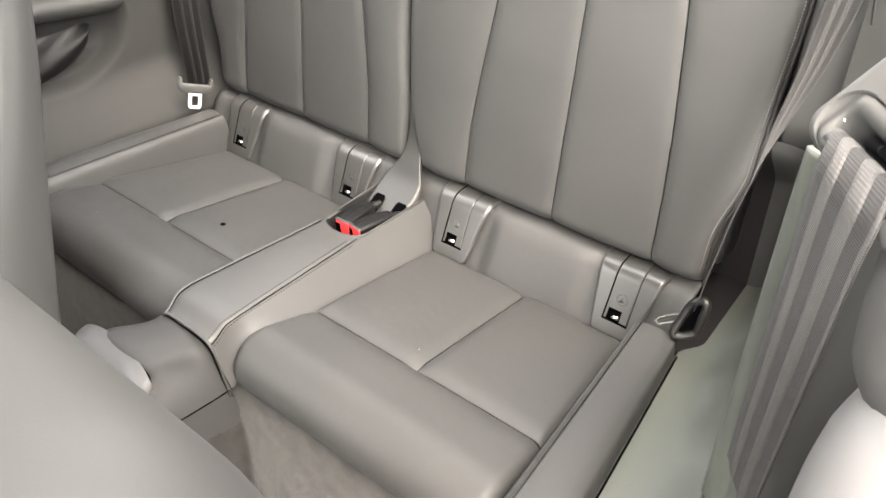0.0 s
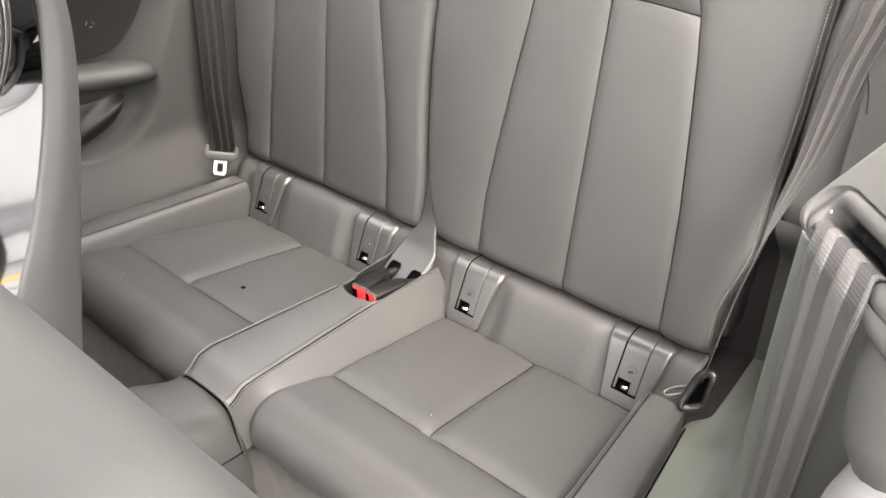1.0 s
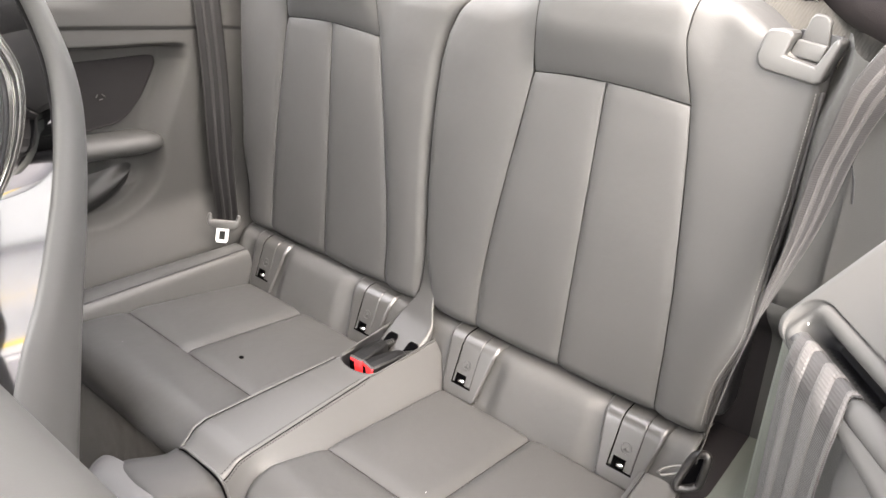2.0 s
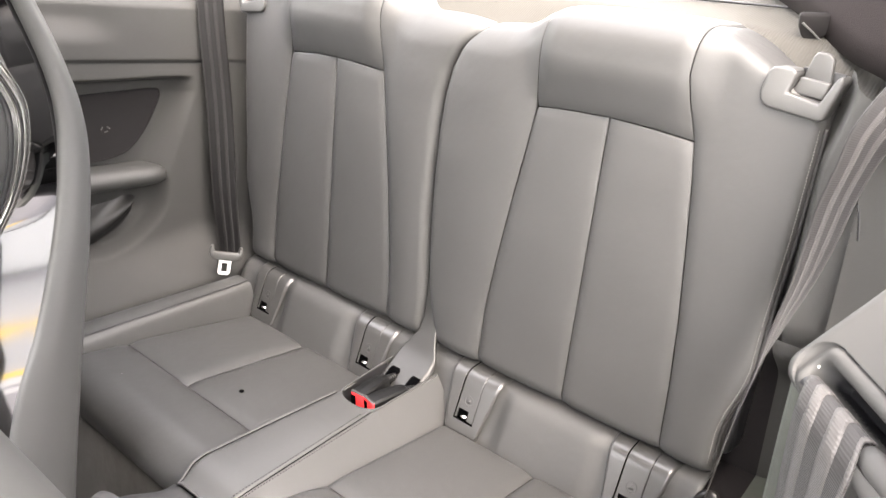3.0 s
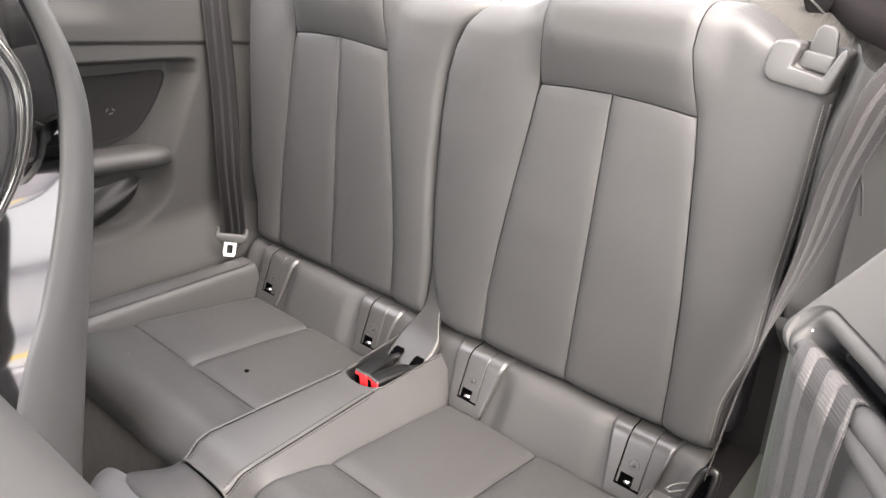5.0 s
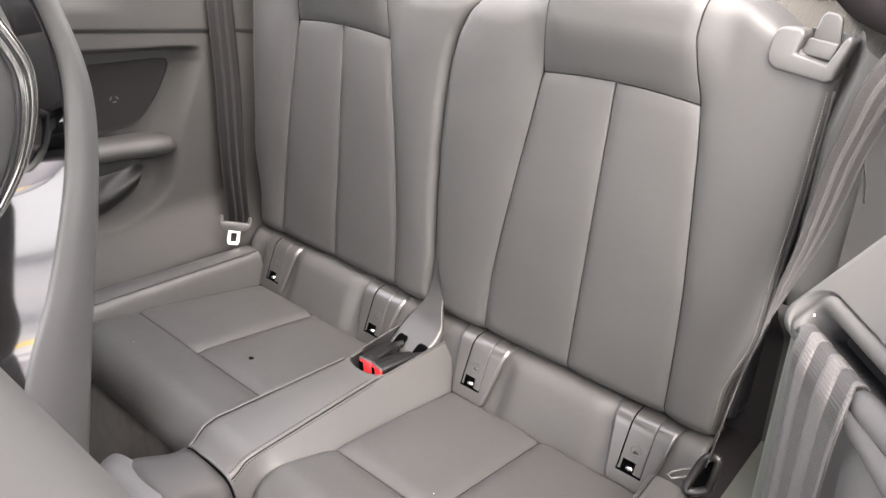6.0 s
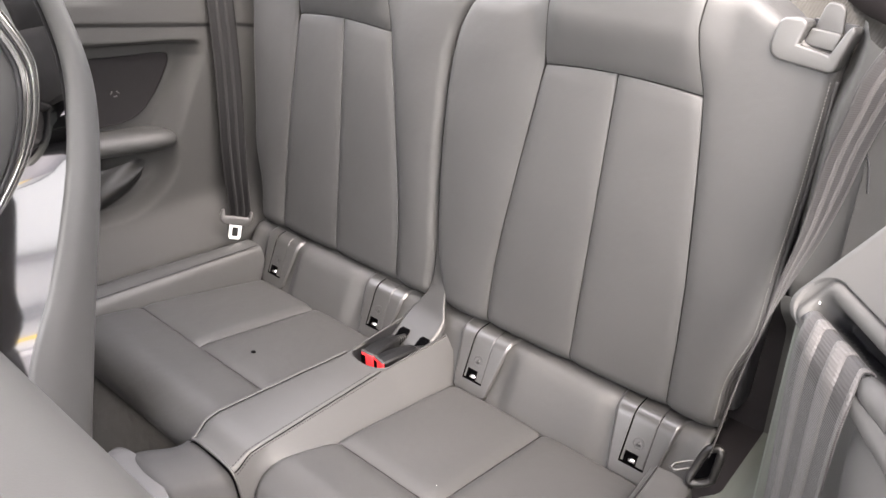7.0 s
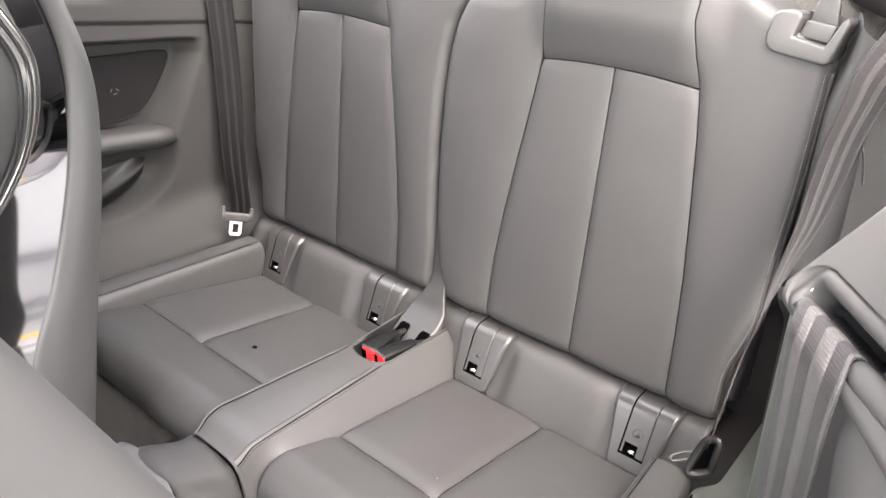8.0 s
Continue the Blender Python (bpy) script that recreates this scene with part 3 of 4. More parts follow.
console = thing("centre_console", "grey leather centre console between the rear cushions", "console")
ys = np.linspace(NOSE_Y, -0.126, 80)
us = np.linspace(-1, 1, 41)
a = np.zeros((len(ys), len(us), 3))
a[..., 0] = console_half(ys)[:, None] * us[None]
a[..., 1] = ys[:, None] - 0.020 * (1 - np.abs(us[None]) ** 3) * np.clip((ys[:, None] + 0.2) / 0.07, 0, 1)
a[..., 2] = crown(ys[:, None], a[..., 0]) - seam_drop((1 - np.abs(us))[None] * 0.045, 0.004, 0.0010, 0.004)
sheet("armrest_top", a, LEATHER_SMOOTH_LIT, console)
for sign in (1, -1):
    Y, T = np.meshgrid(np.linspace(NOSE_Y, 0.0, 90), np.linspace(0, 1, 26), indexing="ij")
    X, Z = wall_point(Y, T)
    sheet("side_wall", np.stack([sign * X, Y, Z - seam_drop(T * 0.06, 0.004, 0.0010, 0.004)], 2), LEATHER_SMOOTH_LIT, console)
    ys = np.linspace(-0.402, -0.15, 90)
    row = np.stack([sign * (console_half(ys) - 0.0058), ys, crown(ys, console_half(ys) - 0.0058) + 0.0003], 1)
    stitches("stitching", row, (0, 0, 1), console, 0.0046, 0.0028, 0.00045, THREAD_SEAM_SHADE if sign > 0 else THREAD)
    X, Z = wall_point(ys, 0.105)
    stitches("stitching", np.stack([sign * X, ys, Z + 0.0003], 1), (sign * 0.7, 0, 0.7), console, 0.0046, 0.0028, 0.00045, THREAD_SEAM_SHADE if sign > 0 else THREAD)
    ys = np.linspace(NOSE_Y, -0.14, 70)
    tube("seam", [(sign * (console_half(y) + 0.0003), y, float(crown(y, console_half(y))) - 0.0008) for y in ys], 0.0007, BLACK, console, "", 6)
    if sign < 0:
        tube("edge_piping", [(-(console_half(y) + 0.0030), y, float(crown(y, console_half(y))) - 0.0012) for y in ys], 0.0020, LEATHER_SMOOTH_LIT, console, "", 8)

nose = [(NOSE_W * sx * abs(math.cos(k)) ** 0.4, NOSE_Y - 0.001, NOSE_Z + NOSE_H * math.sin(k) ** 0.4) for k, sx in [(q, 1 if q < math.pi / 2 else -1) for q in np.linspace(0.0, math.pi, 60)]]
nose = [(0.056, NOSE_Y - 0.001, 0.215), (0.054, NOSE_Y - 0.001, 0.235)] + nose + [(-0.054, NOSE_Y - 0.001, 0.235), (-0.056, NOSE_Y - 0.001, 0.215)]
tube("front_piping", nose, 0.0017, LEATHER_SMOOTH_LIT, console)
tube("front_gap", [(x * 0.985, y - 0.0032, z - 0.0012) for x, y, z in nose], 0.0008, BLACK, console)
lip = [(-0.0435, 0.0), (-0.0415, -0.05), (-0.0395, -0.10), (-0.0385, -0.122), (-0.033, -0.134), (-0.020, -0.142), (0.0, -0.1455), (0.020, -0.142), (0.033, -0.134), (0.0385, -0.122), (0.0395, -0.10), (0.0415, -0.05), (0.0435, 0.0)]
tube("recess_lip", [(x, y, float(console_top(y)) - 0.0010) for x, y in smooth_line(lip, 90)], 0.0015, LEATHER, console)

# buckle tray and its cover
TRAY = material("tray_plastic", (0.019, 0.0188, 0.0184), 0.45, mottle=0.05)
tray = thing("buckle_tray", "grey plastic buckle tray with two slots", "tray")
ys = np.linspace(-0.1255, -0.03, 30)
us = np.linspace(-1, 1, 41)
a = np.zeros((len(ys), len(us), 3))
a[..., 0] = us[None] * 0.0385
a[..., 1] = ys[:, None] - 0.0195 * (1 - np.abs(us[None]) ** 3) * np.clip((-0.06 - ys[:, None]) / 0.065, 0, 1)
a[..., 2] = console_top(ys)[:, None] - 0.001 - 0.034 * soft((1 - np.abs(us)) / 0.10)[None] * soft((ys + 0.1255) / 0.006)[:, None]
# Recess colour is darkened: the depth's shade is painted into the well.
sheet("tray", a, DARK, tray)
prof = smooth_line([(-0.058, 0.262), (-0.035, 0.272), (-0.012, 0.283), (0.006, 0.295), (0.020, 0.311), (0.031, 0.326), (0.040, 0.346), (0.047, 0.375), (0.053, 0.410)], 40)
a = np.zeros((len(prof), len(us), 3))
a[..., 0] = us[None] * np.interp(prof[:, 0], [-0.05, -0.012, 0.006, 0.014, 0.022, 0.031, 0.05], [0.038, 0.041, 0.038, 0.031, 0.024, 0.018, 0.014])[:, None]
a[..., 1] = prof[:, None, 0]
a[..., 2] = prof[:, None, 1] - edge_roll((1 - np.abs(us)) * 0.042, 0.008)[None] * 1.3
sheet("cover", a, TRAY, tray)
for x in (-0.0165, 0.0275):
    prism("slot", [(x - 0.010, -0.022), (x + 0.010, -0.022), (x + 0.010, 0.006), (x + 0.007, 0.011), (x - 0.007, 0.011), (x - 0.010, 0.006)], 0.0022, BLACK, tray, "", 0.0004, pose(0, -0.039, 0.2712, 26))


def buckle(x, turn, lift):
    b = thing("belt_buckle", "black seat belt buckle with red release button", "buckle", "rear belt buckles")
    m = pose(x, -0.095, 0.276 + lift, -4, 0, turn)
    bm = bmesh.new()
    rings = []
    for y, hw, top in ((-0.030, 0.0128, 0.0105), (-0.018, 0.0130, 0.0110), (0.0, 0.0126, 0.0105), (0.018, 0.0112, 0.0090), (0.033, 0.0088, 0.0060)):
        rings.append([bm.verts.new((px, y, pz)) for px, pz in ((-hw, -0.018), (-hw, top - 0.003), (-hw + 0.0025, top), (0, top + 0.0012), (hw - 0.0025, top), (hw, top - 0.003), (hw, -0.018))])
    for p, q in zip(rings, rings[1:]):
        for k in range(6):
            bm.faces.new((p[k], p[k + 1], q[k + 1], q[k]))
    bm.faces.new(rings[0][::-1])
    bm.faces.new(rings[-1])
    bm.transform(m)
    part("housing", bm, BUCKLE, b, "", False)
    block("front_lip", (-0.0124, -0.0335, 0.0085), (0.0124, -0.0290, 0.0112), SATIN, b, "grey front lip", 0.001, m=m)
    block("button", (-0.0122, -0.0332, -0.020), (0.0122, -0.0295, 0.0084), RED, b, "red release button", 0.0012, m=m)
    block("slit", (-0.0126, -0.0340, -0.020), (-0.0035, -0.0325, 0.0040), BLACK, b, "", 0.0004, m=m)
    for k in range(5):
        y = 0.034 + 0.0052 * k
        bm = bmesh.new()
        bmesh.ops.create_cone(bm, cap_ends=True, segments=16, radius1=0.0078 - 0.0004 * k, radius2=0.0068 - 0.0004 * k, depth=0.0046)
        bm.transform(m @ pose(0, y, -0.003 - 0.0012 * k, -96))
        part("stalk_rib", bm, BUCKLE, b)
    return b


BUCKLE = material("buckle_plastic", (0.005, 0.005, 0.0053), 0.42, spec=0.2, mottle=0.1)
buckle(-0.0075, 4, 0.004)
buckle(0.0245, -11, 0.003)

# ---- tunnel end in front of the console ----
INSETPALE = material("inset_plastic", (0.045, 0.0445, 0.046), 0.55, mottle=0.05)
tunnel = thing("tunnel_cover", "grey plastic tunnel end in front of the console", "tunnel cover")
ys = np.linspace(-0.475, -0.409, 30)
prof = smooth_line([(-1.04, 0.02), (-1.0, 0.15), (-0.97, 0.230), (-0.86, 0.276), (-0.5, 0.301), (0, 0.3075), (0.4, 0.303), (0.70, 0.288), (0.90, 0.240), (1.0, 0.15), (1.06, 0.02)], 71)
a = np.zeros((len(ys), len(prof), 3))
k = soft((ys + 0.475) / 0.06)
a[..., 0] = (-0.012 - 0.034 * (1 - k))[:, None] + prof[None, :, 0] * (0.078 - 0.006 * k)[:, None]
a[..., 1] = ys[:, None] + 0.006 * (prof[None, :, 0]) ** 2
a[..., 2] = prof[None, :, 1] - edge_roll(ys + 0.4755, 0.014)[:, None] * (prof[None, :, 1] > 0.2)
a[..., 1] -= 0.10 * soft((0.282 - a[..., 2]) / 0.05) * (1 - k)[:, None] * (prof[None, :, 0] > 0)
sheet("hood", a, HOOD, tunnel)
low = np.array([[np.interp(0.226, row[45:, 2][::-1], row[45:, c][::-1]) for c in range(3)] for row in a])
tube("hood_seam", low + [0.0006, 0.0, 0.0], 0.0009, BLACK, tunnel)
ts = np.linspace(0, 1, 16)
prof = smooth_line([(-0.464, 0.293), (-0.478, 0.288), (-0.500, 0.262), (-0.52, 0.225), (-0.53, 0.15), (-0.53, 0.02)], 24)
a = np.zeros((24, 16, 3))
a[..., 0] = -0.140 + 0.158 * ts[None]
a[..., 1] = prof[:, None, 0] - 0.012 * ((ts - 0.45) * 2)[None] ** 2
a[..., 2] = prof[:, None, 1] - 0.02 * ((ts - 0.5) * 2)[None] ** 4
sheet("inset", a, INSETPALE, tunnel, "pale plastic inset", 0.006)

# ---- quarter panels beside the rear seats ----
def wall_x(y):
    return 0.572 - 0.19 * y


def pillar_turn(y, z):
    """How far the panel turns inwards behind the belt."""
    return 0.085 * soft((y - 0.03 - 0.2 * (z - 0.3)) / 0.10)


def door_edge(a):
    """Shortens a panel so that it ends at the door opening."""
    limit = np.interp(a[..., 2], [0.2, 0.3, 0.4, 0.5, 0.62, 0.8], [-0.17, -0.15, -0.06, 0.05, 0.07, 0.08])
    k = (a[..., 1] + 0.46) / 0.76
    y = limit + (0.30 - limit) * k
    a[..., 0] += wall_x(y) - wall_x(a[..., 1])
    a[..., 1] = y
    return a


def pad_y(x, z):
    """The moulded face behind the belt, from the backrest out to the door opening."""
    y = 0.132 + 0.13 * (z - 0.62) - 0.050 * soft((z - 0.44) / 0.10) * soft((x - 0.492 - 0.014 * soft((z - 0.70) / 0.1)) / 0.024) - 0.22 * np.clip(x - 0.565, 0, 1)
    return y + 0.10 * soft((z - 0.80) / 0.04) ** 2 + 0.12 * np.clip(0.5 - z, 0, 1) * (x < 0.6)


def quarter(sign, label):
    w = thing("quarter_panel", label, "side panel", "quarter panels")
    ys = np.linspace(0.30, -0.46, 180)
    zs = np.concatenate([np.linspace(0.20, 0.30, 20), np.linspace(0.304, 0.700, 120)])
    Y, Z = np.meshgrid(ys, zs)
    seam = (0.800 if sign > 0 else 0.672) - 0.195 * (Y - 0.02)
    Z = np.where(Z > 0.30, 0.30 + (Z - 0.30) * (seam - 0.30) / 0.40, Z)
    X = wall_x(Y) - pillar_turn(Y, Z)
    X = X - 0.075 * (sign < 0) * (1 - soft((Z - 0.262) / 0.11)) ** 1.5
    # long recess with the loudspeaker
    top = 0.652 - 0.155 * (Y - 0.013)
    end = 0.035 - 0.55 * (0.62 - np.minimum(Z, 0.62))
    rec = soft((top - Z) / 0.012) * soft((end - Y) / 0.045) * soft((Z - 0.40) / 0.03)
    X = X + 0.042 * (sign < 0) * rec * soft((Z - 0.36) / 0.1)
    # bowl of the map pocket
    r = np.hypot((Y + 0.19) / 0.135, (Z - 0.465) / 0.115)
    X = X + 0.030 * (1 - soft((r - 0.85) / 0.2)) * (Z < 0.47) * (sign < 0)
    a = np.stack([sign * X, Y, Z], 2)
    if sign > 0:
        a = door_edge(a)
    # Mirrored panels share one trim; the far side's shade is put into its colour.
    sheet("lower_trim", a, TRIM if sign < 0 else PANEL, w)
    zz = np.linspace(-0.012, 0.135, 46)
    Y2, D = np.meshgrid(ys, zz)
    Z2 = 0.6745 - 0.195 * (Y2 - 0.02) + D
    X2 = wall_x(Y2) - pillar_turn(Y2, Z2) + 0.006 - 0.007 * soft((D - 0.001) / 0.004) + 0.02 * soft((D - 0.03) / 0.05) * soft((-0.06 - Y2) / 0.1) + 0.06 * soft((D - 0.095) / 0.05)
    b = np.stack([sign * X2, Y2, Z2], 2)
    if sign < 0:
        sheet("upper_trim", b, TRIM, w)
    if sign > 0:
        arc = smooth_line([(0.5430, 0.694), (0.5520, 0.690), (0.5590, 0.675), (0.5640, 0.650)], 20)
        tube("seam", [(x, float(pad_y(np.array(x), np.array(z))) - 0.0004, z) for x, z in arc], 0.0011, DARK, w)
        left = smooth_line([(0.607, -0.241, 0.705), (0.605, -0.236, 0.63), (0.603, -0.230, 0.45), (0.601, -0.224, 0.271), (0.600, -0.220, 0.12)], 40)
        k = np.linspace(0, 1, 14)
        side = np.array([0.95, -0.30, 0.0]) * 0.034
        lift = np.array([-0.30, -0.95, 0.0]) * 0.003
        sheet("edge_seal", left[:, None] + k[None, :, None] * side + (np.sin(math.pi * np.minimum(k * 1.6, 1.0)) ** 0.6)[None, :, None] * lift, LEDGE, w, "pale flat door seal", 0.004)
    if sign > 0:
        Zp, Xp = np.meshgrid(np.linspace(0.0, 1.0, 80), np.concatenate([np.linspace(0, 0.06, 24), np.linspace(0.065, 0.26, 24)]), indexing="ij")
        Zp = 0.46 + Zp * (0.343 - 0.012 * soft((Xp - 0.010) / 0.025))
        Xp = Xp + 0.494 + 0.014 * soft((Zp - 0.70) / 0.1)
        sheet("belt_pad", np.stack([Xp, pad_y(Xp, Zp), Zp], 2), PAD, w)
        Zh, Xh = np.meshgrid(np.linspace(0.12, 0.502, 30), np.linspace(0.43, 0.506, 16), indexing="ij")
        # Housing is coloured dark to stand for the shade behind the belt.
        sheet("belt_housing", np.stack([Xh, 0.085 + 0.06 * soft((0.50 - Zh) / 0.1) - 0.03 * soft((Xh - 0.56) / 0.04), Zh], 2), BELT_SHADE, w, "belt housing, dark for the shade behind the belt")
        Zh, Xh = np.meshgrid(np.linspace(0.12, 0.502, 30), np.linspace(0.505, 0.64, 30), indexing="ij")
        sheet("side_wall", np.stack([Xh, 0.083 + 0.06 * soft((0.50 - Zh) / 0.1) - 0.045 * soft((Xh - 0.505) / 0.11) ** 2, Zh], 2), PANEL, w)
    y3 = np.linspace(0.30, -0.46, 20)
    t3 = np.linspace(0, 1, 8)
    Y3, T3 = np.meshgrid(y3, t3)
    sheet("window_sill", np.stack([sign * (wall_x(Y3) + 0.05 + 0.10 * T3), Y3, 0.808 - 0.195 * (Y3 - 0.02) * 0.6 - 0.01 * T3], 2), PALE, w)
    return w


quarter_left = quarter(-1, "grey soft-touch quarter panel with loudspeaker recess and armrest")
quarter_right = quarter(1, "grey soft-touch quarter panel beside the rear seat")

# loudspeaker grille, armrest and map pocket of the far panel
edge = smooth_line([(-0.32, 0.655), (-0.175, 0.648), (-0.098, 0.640), (-0.030, 0.632), (-0.018, 0.622), (-0.028, 0.600), (-0.062, 0.556), (-0.105, 0.526), (-0.18, 0.524), (-0.32, 0.53)], 60)
bm = bmesh.new()
inner = []
f = bm.faces.new([bm.verts.new((-(wall_x(y) + 0.034), y, z)) for y, z in edge])
bmesh.ops.triangulate(bm, faces=[f])
GRILLE = material("speaker_mesh", (0.0075, 0.0068, 0.0071), 0.8, spec=0.10, grain=0.5, grain_size=900, mottle=0.1)
part("loudspeaker_grille", bm, GRILLE, quarter_left, "dark fine mesh loudspeaker grille", False)
tube("grille_rim", [(-(wall_x(y) + 0.033), y, z) for y, z in edge], 0.0013, GRILLE, quarter_left, "", 8, True)

for k, (dy, dz) in enumerate(((-0.006, 0.006), (0.0, -0.002), (0.006, 0.004))):
    block("mark", (-0.0006, -0.0035, -0.001), (0.0006, 0.0035, 0.001), PLASTIC, quarter_left, "", 0.0003, m=Matrix.Translation((-(wall_x(-0.12) + 0.0325), -0.125 + dy, 0.575 + dz)) @ pose(0, 0, 0, 50 - 50 * k, 0, 0))

ys = np.linspace(-0.40, -0.048, 60)
n = 22
a = np.zeros((len(ys), n, 3))
for j, y in enumerate(ys):
    k = math.sqrt(max(0.0, 1 - max(0.0, (y + 0.10) / 0.052) ** 2)) if y > -0.10 else 1.0
    zc = 0.492 - 0.14 * (y + 0.05)
    line = smooth_line([(0.06, 0.004), (0.02, 0.006), (-0.012, 0.004), (-0.026, -0.008), (-0.024, -0.024), (-0.008, -0.034), (0.03, -0.04), (0.06, -0.04)], n)
    a[j, :, 0] = -(wall_x(y) + 0.01 + np.minimum(line[:, 0], 0.05) * (k if k > 0.15 else 0.15))
    a[j, :, 1], a[j, :, 2] = y, zc + (line[:, 1] + 0.016) * (0.35 + 0.65 * k) - 0.016
sheet("armrest", a, ARM, quarter_left, "grey padded armrest ledge")

ys = np.linspace(-0.36, -0.118, 40)
a = np.zeros((len(ys), 20, 3))
for j, y in enumerate(ys):
    k = np.linspace(0, 1, 20)
    low = 0.450 - 0.075 * math.sqrt(max(0, 1 - ((y + 0.24) / 0.122) ** 2)) if y > -0.24 else 0.375
    a[j, :, 0] = -(wall_x(y) + 0.012 - 0.012 * np.sin(math.pi * k) + 0.003 * np.sin(9 * k + 40 * y))
    a[j, :, 1], a[j, :, 2] = y, 0.452 + (low - 0.452) * k
BAG = material("pocket_lining", (0.006, 0.006, 0.006), 0.5, spec=0.25, mottle=0.3, mottle_size=40)
sheet("map_pocket", a, BAG, quarter_left, "black soft map pocket")

# ---- seat belts ----
def lay_uv(ob, across, along):
    """Gives a grid's faces coordinates in metres, across and along the strip."""
    nu, k = len(across), len(across) * len(along)
    uv = ob.data.uv_layers.new(name="UVMap")
    for loop in ob.data.loops:
        v = loop.vertex_index % k
        uv.data[loop.index].uv = (across[v % nu], along[v // nu])


def webbing(name, points, across, parent, width=0.047, thick=0.0013, stripe=None, base=None, bands=((-0.24, -0.10), (0.08, 0.22), (0.44, 0.498))):
    """Striped belt webbing along points; across is the direction of its width at each point."""
    p = smooth_line(points, 220)
    w = smooth_line(across, 220)
    w /= np.linalg.norm(w, axis=1, keepdims=True)
    cols = np.array([-0.5, -0.42, -0.34, -0.24, -0.24, -0.17, -0.10, -0.10, 0.0, 0.08, 0.08, 0.15, 0.22, 0.22, 0.32, 0.42, 0.5])
    cols = np.unique(cols)
    n = np.cross(np.gradient(p, axis=0), w)
    n /= np.linalg.norm(n, axis=1, keepdims=True)
    front = p[:, None] + w[:, None] * (cols * width)[None, :, None]
    ob = sheet(name, front, base or WEB_DARK, parent, "", thick)
    run = np.concatenate([[0], np.cumsum(np.linalg.norm(np.diff(p, axis=0), axis=1))])
    lay_uv(ob, cols * width, run)
    n = np.cross(w, np.gradient(p, axis=0))
    n /= np.linalg.norm(n, axis=1, keepdims=True)
    for lo, hi in bands:
        strip = np.linspace(lo, hi, 4) * width
        band = sheet("stripe", p[:, None] + n[:, None] * 0.0003 + w[:, None] * strip[None, :, None], stripe or WEB_LIT_STRIPE, ob, "paler woven stripe", thick + 0.0006)
        lay_uv(band, strip, run)
    return ob


def rear_belt(sign, label):
    b = thing("rear_seat_belt", label, "seat belt", "rear seat belts")
    if sign < 0:
        # Far belt hangs in shade; the shade is put into its darker webbing.
        webbing("webbing", [(-0.565, 0.13, 0.90), (-0.545, 0.085, 0.79), (-0.530, 0.054, 0.589), (-0.512, 0.020, 0.433), (-0.494, -0.002, 0.330), (-0.488, -0.012, 0.305)],
                [(-0.4, -0.9, 0), (-0.4, -0.9, 0), (-0.5, -0.87, 0), (-0.75, -0.66, 0), (-0.9, -0.44, 0), (-0.9, -0.44, 0)], b, stripe=WEB_SHADED_STRIPE, base=WEB_SHADED)
    else:
        webbing("webbing", [(0.6050, 0.0850, 0.8600), (0.5798, 0.0616, 0.8149), (0.5612, 0.0532, 0.7758), (0.5521, 0.0541, 0.7423), (0.5427, 0.0546, 0.6997), (0.5368, 0.0542, 0.6547), (0.5300, 0.0476, 0.6048), (0.5181, 0.0328, 0.5468), (0.5088, 0.0145, 0.4879), (0.5027, -0.0006, 0.4404), (0.4976, -0.0148, 0.3803), (0.4935, -0.0239, 0.3303)],
                [(0.71, 0.33, -0.61), (0.66, 0.48, -0.57), (0.68, 0.63, -0.37), (0.58, 0.80, -0.15), (0.53, 0.84, -0.09), (0.46, 0.88, -0.10), (0.29, 0.94, -0.16), (0.07, 0.97, -0.21), (-0.20, 0.95, -0.25), (-0.19, 0.95, -0.24), (-0.20, 0.96, -0.20), (-0.20, 0.96, -0.17)], b, stripe=WEB_MID)
    return b


belt_left = rear_belt(-1, "dark striped rear seat belt with metal tongue")
belt_right = rear_belt(1, "dark striped rear seat belt with metal tongue")


def tongue(parent, m, grip, blade):
    outline = [(-0.032, 0.004), (-0.030, -0.006), (-0.020, -0.013), (0.020, -0.013), (0.030, -0.006), (0.032, 0.004), (0.030, 0.016), (0.024, 0.016), (0.023, 0.004), (-0.023, 0.004), (-0.024, 0.016), (-0.030, 0.016)]
    prism("tongue_grip", outline, 0.010, grip, parent, "plastic tongue grip", 0.003, m @ pose(0, 0, -0.005))
    for s in (-1, 1):
        prism("tongue_blade", [(s * 0.012, -0.010), (s * 0.012, -0.036), (s * 0.0055, -0.036), (s * 0.0055, -0.010)], 0.002, blade, parent, "bright metal tongue", 0.0005, m)
    prism("tongue_blade", [(-0.012, -0.036), (0.012, -0.036), (0.009, -0.042), (-0.009, -0.042)], 0.002, blade, parent, "", 0.0005, m)
    prism("tongue_blade", [(-0.012, -0.010), (0.012, -0.010), (0.012, -0.018), (-0.012, -0.018)], 0.002, blade, parent, "", 0.0005, m)


tongue(belt_left, axes((0.52, 0.80, -0.30), (-0.02, 0.35, 0.93), (-0.482, -0.020, 0.322)), PLASTIC, ZINC)
LOOP = [(0.4510, -0.0365, 0.281), (0.4540, -0.0300, 0.283), (0.4620, -0.0210, 0.285), (0.4720, -0.0140, 0.287), (0.4790, -0.0150, 0.287), (0.4770, -0.0220, 0.285), (0.4680, -0.0300, 0.283), (0.4570, -0.0390, 0.281)]
tube("tongue_loop", LOOP, 0.0019, STEEL, belt_right, "dull metal tongue loop", 8, True)
